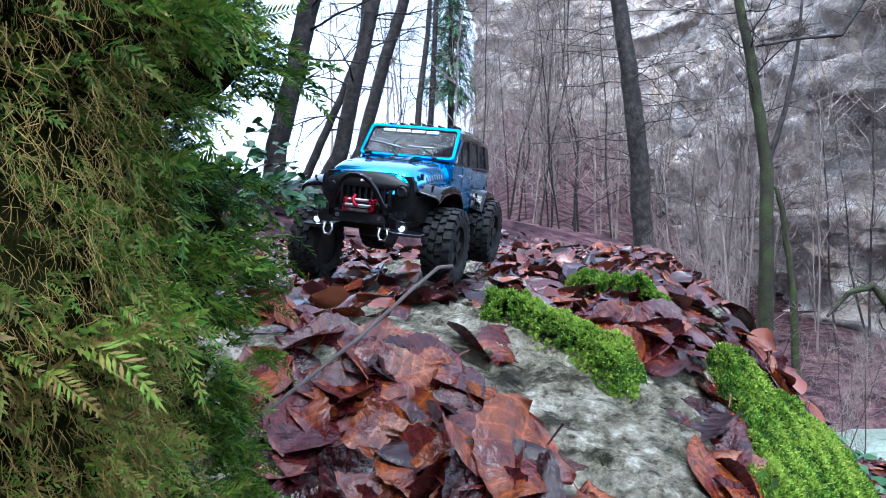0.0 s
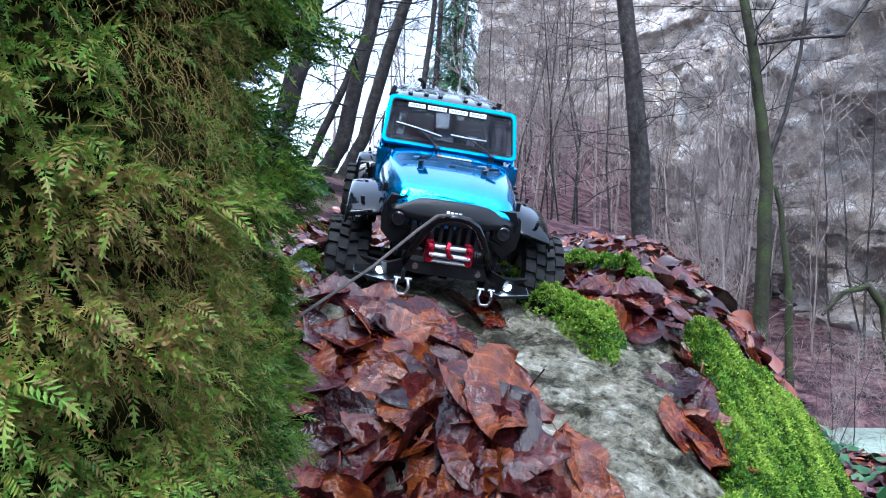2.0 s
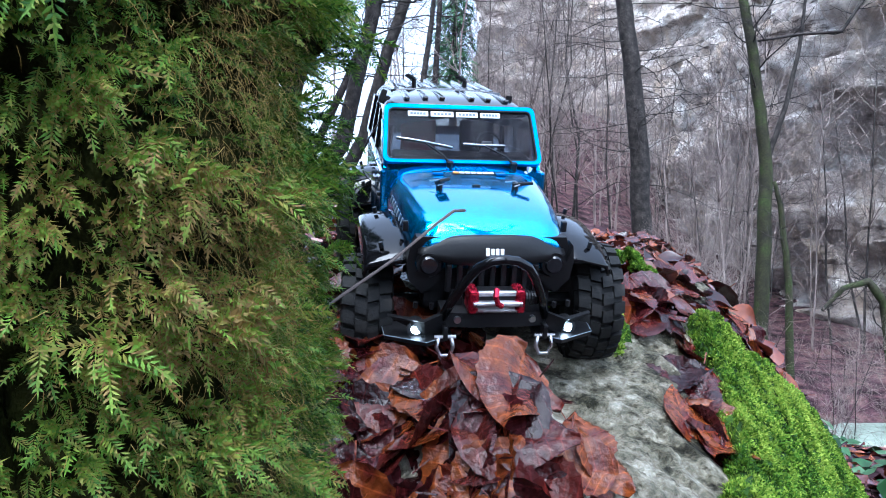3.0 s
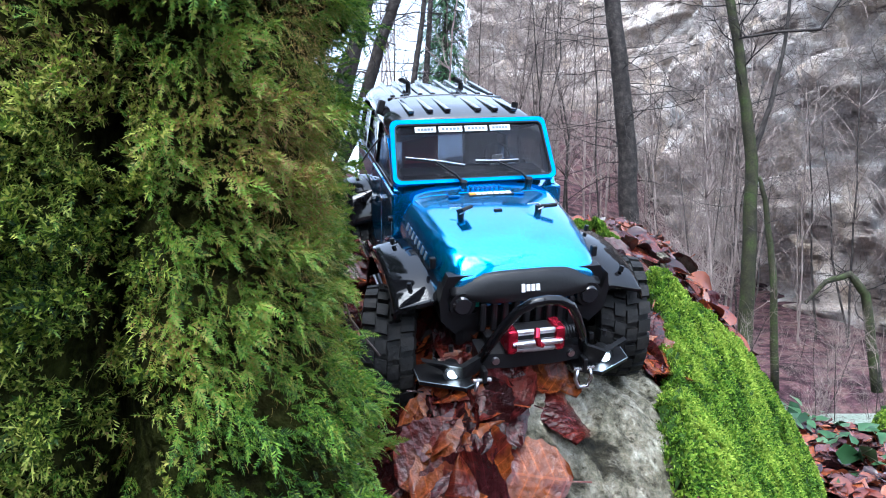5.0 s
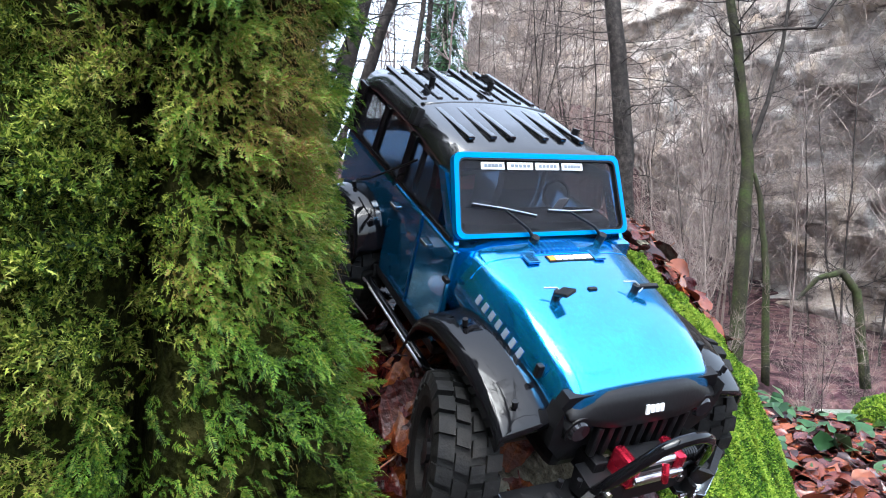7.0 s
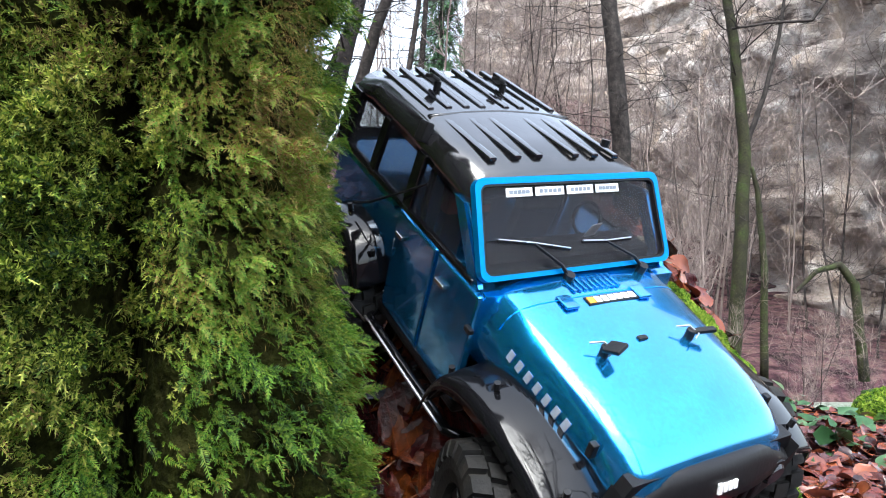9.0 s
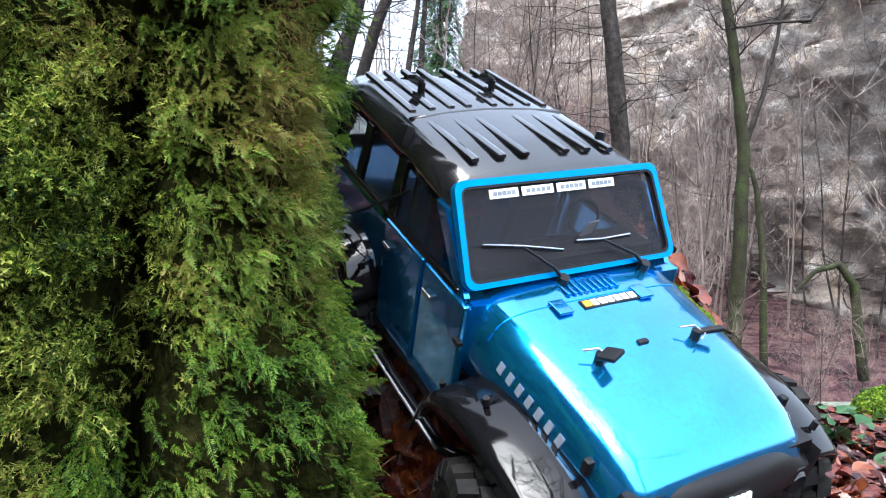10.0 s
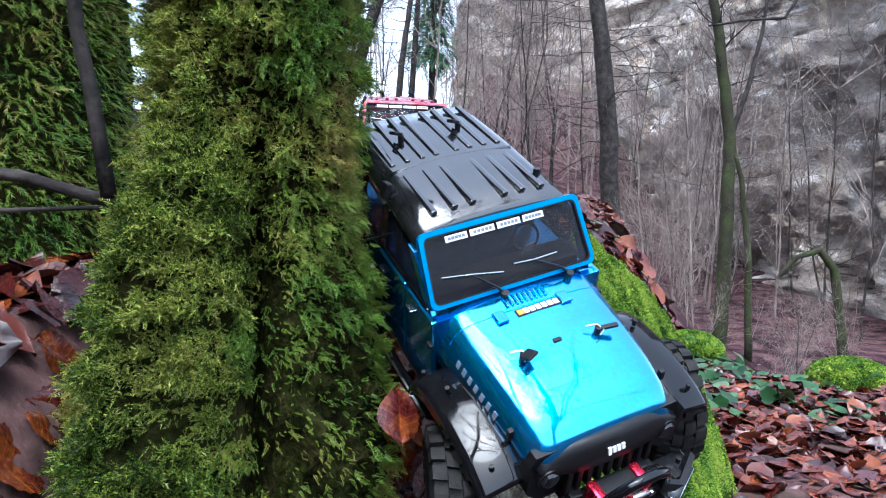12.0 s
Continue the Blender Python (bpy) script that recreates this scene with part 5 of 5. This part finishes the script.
    for x in np.linspace(-0.0675, 0.0675, 23):
        q = abs(x) / 0.0675
        top, back = -0.0815 - 0.0125 * q ** 3, 0.1965 - 0.009 * q ** 2
        low = float(np.interp(abs(x), (0, 0.034, 0.05, 0.0675), (-0.1065, -0.1075, -0.1045, -0.1)))
        out = 0.2065 - 0.008 * q ** 2
        brow.append([(x, back - 0.008, top - 0.002), (x, back, top), (x, back + 0.35 * (out - back), top - 0.0015), (x, back + 0.7 * (out - back), top + 0.3 * (low - top)), (x, out, top + 0.65 * (low - top)), (x, out + 0.0012, low + 0.001), (x, out, low), (x, back - 0.008, low + 0.002)])
    p("brow", loft(brow), BLACK, g, smooth=True)
    for s in (1, -1):
        p("cheek", plate([(s * 0.0745, -0.09), (s * 0.077, -0.105), (s * 0.075, -0.123), (s * 0.062, -0.1365), (s * 0.05, -0.1265), (s * 0.044, -0.1165), (s * 0.056, -0.1205), (s * 0.068, -0.114), (s * 0.0705, -0.1035)][:: s], 0.0145, face), BLACK, g)
        h = p("headlight", cyl(bmesh.new(), (s * 0.0575, 0.192, -0.108), (s * 0.0575, 0.2008, -0.1085), 0.0112, seg=24), BLACK, g, "unlit round headlight in a black ring")
        p("lens", cyl(bmesh.new(), (s * 0.0575, 0.2, -0.1085), (s * 0.0575, 0.2032, -0.1086), 0.0092, 0.007, 24), LENS, h)
    for k in range(9):
        p("grille_bar", boxed((-0.04 + 0.01 * k, 0.2015, -0.12), (0.0052, 0.006, 0.026), 0.0015), BLACK, g)
    for k in range(4):
        p("badge_bar", boxed((0.0066 - 0.0044 * k, 0.2062, -0.0945), (0.0032, 0.0016, 0.0056 if k else 0.007), 0.0003, pose(0, 0, 0, 18)), WHITE, g, "white badge reduced to bars")

    # bumper, hoop, winch, shackles, lamps
    b = p("bumper", loft([[(x, 0.2, -0.142), (x, 0.2275 - abs(x) * 0.12, -0.145), (x, 0.2285 - abs(x) * 0.12, -0.158), (x, 0.203, -0.162)] for x in (-0.048, -0.02, 0.02, 0.048)]), BLACK)
    for s in (1, -1):
        w = p("bumper_wing", plate([(s * 0.04, 0.226), (s * 0.064, 0.2335), (s * 0.099, 0.213), (s * 0.1, 0.19), (s * 0.04, 0.196)][:: s], 0.004, Matrix.Translation((0, 0, -0.1415)) @ pose(0, 0, 0, -6, s * 6, 0)), BLACK, b)
        wm = Matrix.Translation((0, 0, -0.1415)) @ pose(0, 0, 0, -6, s * 6, 0)
        p("wing_edge", tube(bmesh.new(), [wm @ Vector((s * a, c, 0.004)) for a, c in ((0.04, 0.226), (0.064, 0.2335), (0.099, 0.213), (0.1, 0.19))], 0.0004, 6), GREY, w, "worn pale edge")
        p("wing_skirt", loft([[(s * 0.046, 0.226, -0.144), (s * 0.046, 0.222, -0.162), (s * 0.046, 0.216, -0.162), (s * 0.046, 0.22, -0.144)], [(s * 0.064, 0.231, -0.15), (s * 0.062, 0.226, -0.164), (s * 0.062, 0.22, -0.164), (s * 0.064, 0.225, -0.15)], [(s * 0.094, 0.211, -0.152), (s * 0.088, 0.209, -0.157), (s * 0.088, 0.204, -0.157), (s * 0.094, 0.205, -0.152)]]), BLACK, w)
        for q in ((0.07, 0.213), (0.056, 0.216)):
            p("bolt", cyl(bmesh.new(), (s * q[0], q[1], -0.144), (s * q[0], q[1], -0.1385), 0.0022, seg=6), BLACK, w)
        l = p("fog_lamp", cyl(bmesh.new(), (s * 0.069, 0.208, -0.1605), (s * 0.0695, 0.22, -0.1615), 0.0072, 0.0085, 18), BLACK, b, "small round lamp, lit white")
        p("lens", cyl(bmesh.new(), (s * 0.0695, 0.22, -0.1615), (s * 0.0696, 0.2222, -0.1617), 0.0044, 0.0035, 18), LAMP_GLOW, l)
        sh = p("shackle", tube(bmesh.new(), [(s * 0.045 + q * 0.0075, 0.23 + e, -0.165 + z) for q, z, e in ((-0.75, 0, 0), (-1, -0.009, 0.001), (-0.55, -0.0165, 0.002), (0.55, -0.0165, 0.002), (1, -0.009, 0.001), (0.75, 0, 0))], 0.0018, 8), STEEL, b, "bright steel bow shackle", True)
        p("shackle_pin", cyl(bmesh.new(), (s * 0.045 - 0.0095, 0.23, -0.1645), (s * 0.045 + 0.0095, 0.23, -0.1645), 0.0016, seg=8), STEEL, sh)
        p("tow_eye", boxed((s * 0.045, 0.228, -0.1605), (0.004, 0.01, 0.012), 0.001), BLACK, b)
        p("bumper_bolt", cyl(bmesh.new(), (s * 0.034, 0.222, -0.1505), (s * 0.034, 0.2262, -0.151), 0.0032, seg=12), STEEL, b)
    hoop = [(0.047, 0.221, -0.15), (0.04, 0.229, -0.13), (0.03, 0.236, -0.109), (0.022, 0.2395, -0.097), (0.011, 0.2415, -0.0905), (0, 0.242, -0.089)]
    p("hoop", tube(bmesh.new(), hoop + [(-x, yy, z) for x, yy, z in hoop[-2::-1]], 0.0042, 12), BLACK_GLOSS, b, "glossy black tubular bull bar", True)
    w = p("winch", boxed((0, 0.216, -0.134), (0.045, 0.02, 0.016), 0.003), BLACK)
    for x in (0.021, -0.021):
        p("end_block", boxed((x, 0.218, -0.1335), (0.009, 0.023, 0.021), 0.003), RED, w, "red anodised end block")
    for z, yy in ((-0.1265, 0.2245), (-0.1415, 0.2265), (-0.1345, 0.23)):
        p("tie_rod", cyl(bmesh.new(), (-0.022, yy, z), (0.022, yy, z), 0.0026, seg=12), STEEL, w, "bright steel tie rod")
    p("drum", cyl(bmesh.new(), (-0.017, 0.219, -0.134), (0.017, 0.219, -0.134), 0.0072, seg=18), STEEL, w)
    bm = bmesh.new()
    for k in range(7):
        cyl(bm, (-0.027 - 0.0026 * k, 0.218, -0.1335), (-0.0288 - 0.0026 * k, 0.218, -0.1335), 0.0068 - 0.0002 * k, seg=14)
    p("motor_fins", bm, BLACK, w)
    hk = p("hook", tube(bmesh.new(), [(0.003, 0.234, -0.1185), (0.0045, 0.238, -0.124), (0.002, 0.238, -0.131), (-0.002, 0.235, -0.134)], 0.0026, 8), RED, w, "red winch hook")

    # flared wings over the wheels
    for s in (1, -1):
        for arch in ([(0.047, -0.142), (0.053, -0.116), (0.068, -0.098), (0.1, -0.09), (0.145, -0.0925), (0.178, -0.101), (0.195, -0.112)], [(-0.086, -0.135), (-0.098, -0.108), (-0.12, -0.096), (-0.16, -0.094), (-0.19, -0.1), (-0.21, -0.115), (-0.222, -0.138)]):
            rows = []
            k = np.linspace(0, len(arch) - 1, 31)
            bent = [np.convolve(np.pad(np.interp(k, range(len(arch)), [a[i] for a in arch]), 3, mode="edge"), np.ones(7) / 7, "valid") for i in (0, 1)]
            for y, z in zip(*bent):
                rows.append([(s * 0.068, y, z + 0.005), (s * 0.085, y, z + 0.004), (s * 0.109, y, z - 0.0005), (s * 0.1135, y, z - 0.003), (s * 0.1155, y, z - 0.013), (s * 0.113, y, z - 0.013), (s * 0.111, y, z - 0.006), (s * 0.101, y, z - 0.003), (s * 0.068, y, z + 0.001)])
            f = p("wing_flare", loft(rows), BLACK_GLOSS, t, "wet black plastic wheel-arch flare", True)
            for y, z in arch[1:-1:2]:
                p("screw", cyl(bmesh.new(), (s * 0.098, y, z + 0.001), (s * 0.099, y, z + 0.0065), 0.0022, seg=8), BLACK, f)
    # chassis under the body
    p("chassis_rail", boxed((0.033, 0.0, -0.145), (0.012, 0.42, 0.02), 0.002), BLACK)
    p("chassis_rail", boxed((-0.033, 0.0, -0.145), (0.012, 0.42, 0.02), 0.002), BLACK)
    # black blocks added under the body so no sky shows through the gap
    p("engine_bay", boxed((0, 0.115, -0.128), (0.122, 0.15, 0.055), 0.008), BLACK)
    p("floor_pan", boxed((0, -0.09, -0.132), (0.15, 0.26, 0.03), 0.006), BLACK)
    p("skid_plate", boxed((0, 0.0, -0.158), (0.075, 0.1, 0.006), 0.002), BLACK)
    for y in (0.138, -0.15):
        a = p("axle", cyl(bmesh.new(), (-0.105, y, -0.168), (0.098, y, -0.168), 0.0075, seg=12), BLACK)
        p("gear_case", boxed((0.014, y, -0.168), (0.034, 0.032, 0.034), 0.01), BLACK, a)
        for s in (1, -1):
            p("damper", cyl(bmesh.new(), (s * 0.05, y - 0.006, -0.166), (s * 0.042, y - 0.014, -0.1), 0.0065, seg=12), RED, t, "red-capped damper")
    tyre, rim = None, None
    wheels = {}
    for k, (name, (x, y, z)) in enumerate(WHEELS.items()):
        w = new("wheel")
        w.parent = t
        w.matrix_basis = Matrix.Translation(Vector((x, y, z)) - DROP)
        tagged(w, "black knobbly off-road wheel")
        if tyre is None:
            tyre, rim = part("tyre", tyre_mesh(), RUBBER, w), part("rim", rim_mesh(), BLACK, w, "black metal rim")
        else:
            for q in (tyre, rim):
                c = new(q.name.split(".")[0], q.data)
                c.parent = w
                if q is rim and x < 0:
                    c.matrix_basis = pose(0, 0, 0, 0, 0, 180)
                if "label" in q:
                    tagged(c, q["label"])
        wheels[name] = w
    return t, wheels


truck, truck_wheels = rc_truck(BLUE, "blue radio-controlled off-road truck model with black hardtop")
DARK_RED = plain("dark_red_paint", (0.3, 0.02, 0.05), 0.3, 0.3, coat=0.5)
red_truck, red_wheels = rc_truck(DARK_RED, "dark red radio-controlled truck model coming up behind", DARK_RED)


def motions():
    # the twig is bent aside as the truck comes past
    there = Matrix.Translation((-0.09, 0.235, -0.08))
    walk(stick, [(0, there), (3.2, there), (3.9, there @ pose(0, 0, 0, -25, 15, 0)), (4.6, there @ pose(0, 0, 0, -60, 25, 10)), (12, there @ pose(0, 0, 0, -60, 25, 10))])
    walk(truck, [(t, pose(*m) @ Matrix.Translation(DROP)) for t, *m in TRUCK])
    # the second truck comes up from behind the mossy tree
    walk(red_truck, [(t, pose(x, y, boulder(max(x, -0.8), y) - 0.012, -10, 0, r)) for t, x, y, r in ((0, -0.95, 2.1, -140), (8.8, -0.95, 2.1, -140), (9.8, -0.7, 1.75, -142), (10.8, -0.38, 1.36, -150), (11.5, -0.15, 1.12, -165), (12, -0.03, 0.98, -172))])
    # the wheels roll with the way that the truck has gone; the front ones also ride up as the nose goes down
    times = [r[0] for r in TRUCK]
    gone = [0.0]
    for a, b in zip(TRUCK, TRUCK[1:]):
        gone.append(gone[-1] + math.dist(a[1:4], b[1:4]) * (1 if b[0] <= 9 else 0.5))
    ride = {"front_right": ([0, 1.5, 3, 5.5, 12], [-0.208, -0.195, -0.182, -0.178, -0.175]), "front_left": ([0, 1.5, 3, 5, 12], [-0.186, -0.18, -0.17, -0.166, -0.166])}
    for name, w in truck_wheels.items():
        x, y, z = WHEELS[name]
        rows = []
        for k in range(49):
            t = k * 0.25
            zz = float(np.interp(t, *ride[name])) if name in ride else z
            turn = -math.degrees(float(np.interp(t, times, gone)) / TYRE_R)
            steer = float(np.interp(t, (0, 2, 4, 6, 12), (0, 0, -8, -20, -20))) if name in ride else 0
            rows.append((t, pose(x - DROP.x, y - DROP.y, zz - DROP.z, turn, 0, steer)))
        walk(w, rows)


motions()
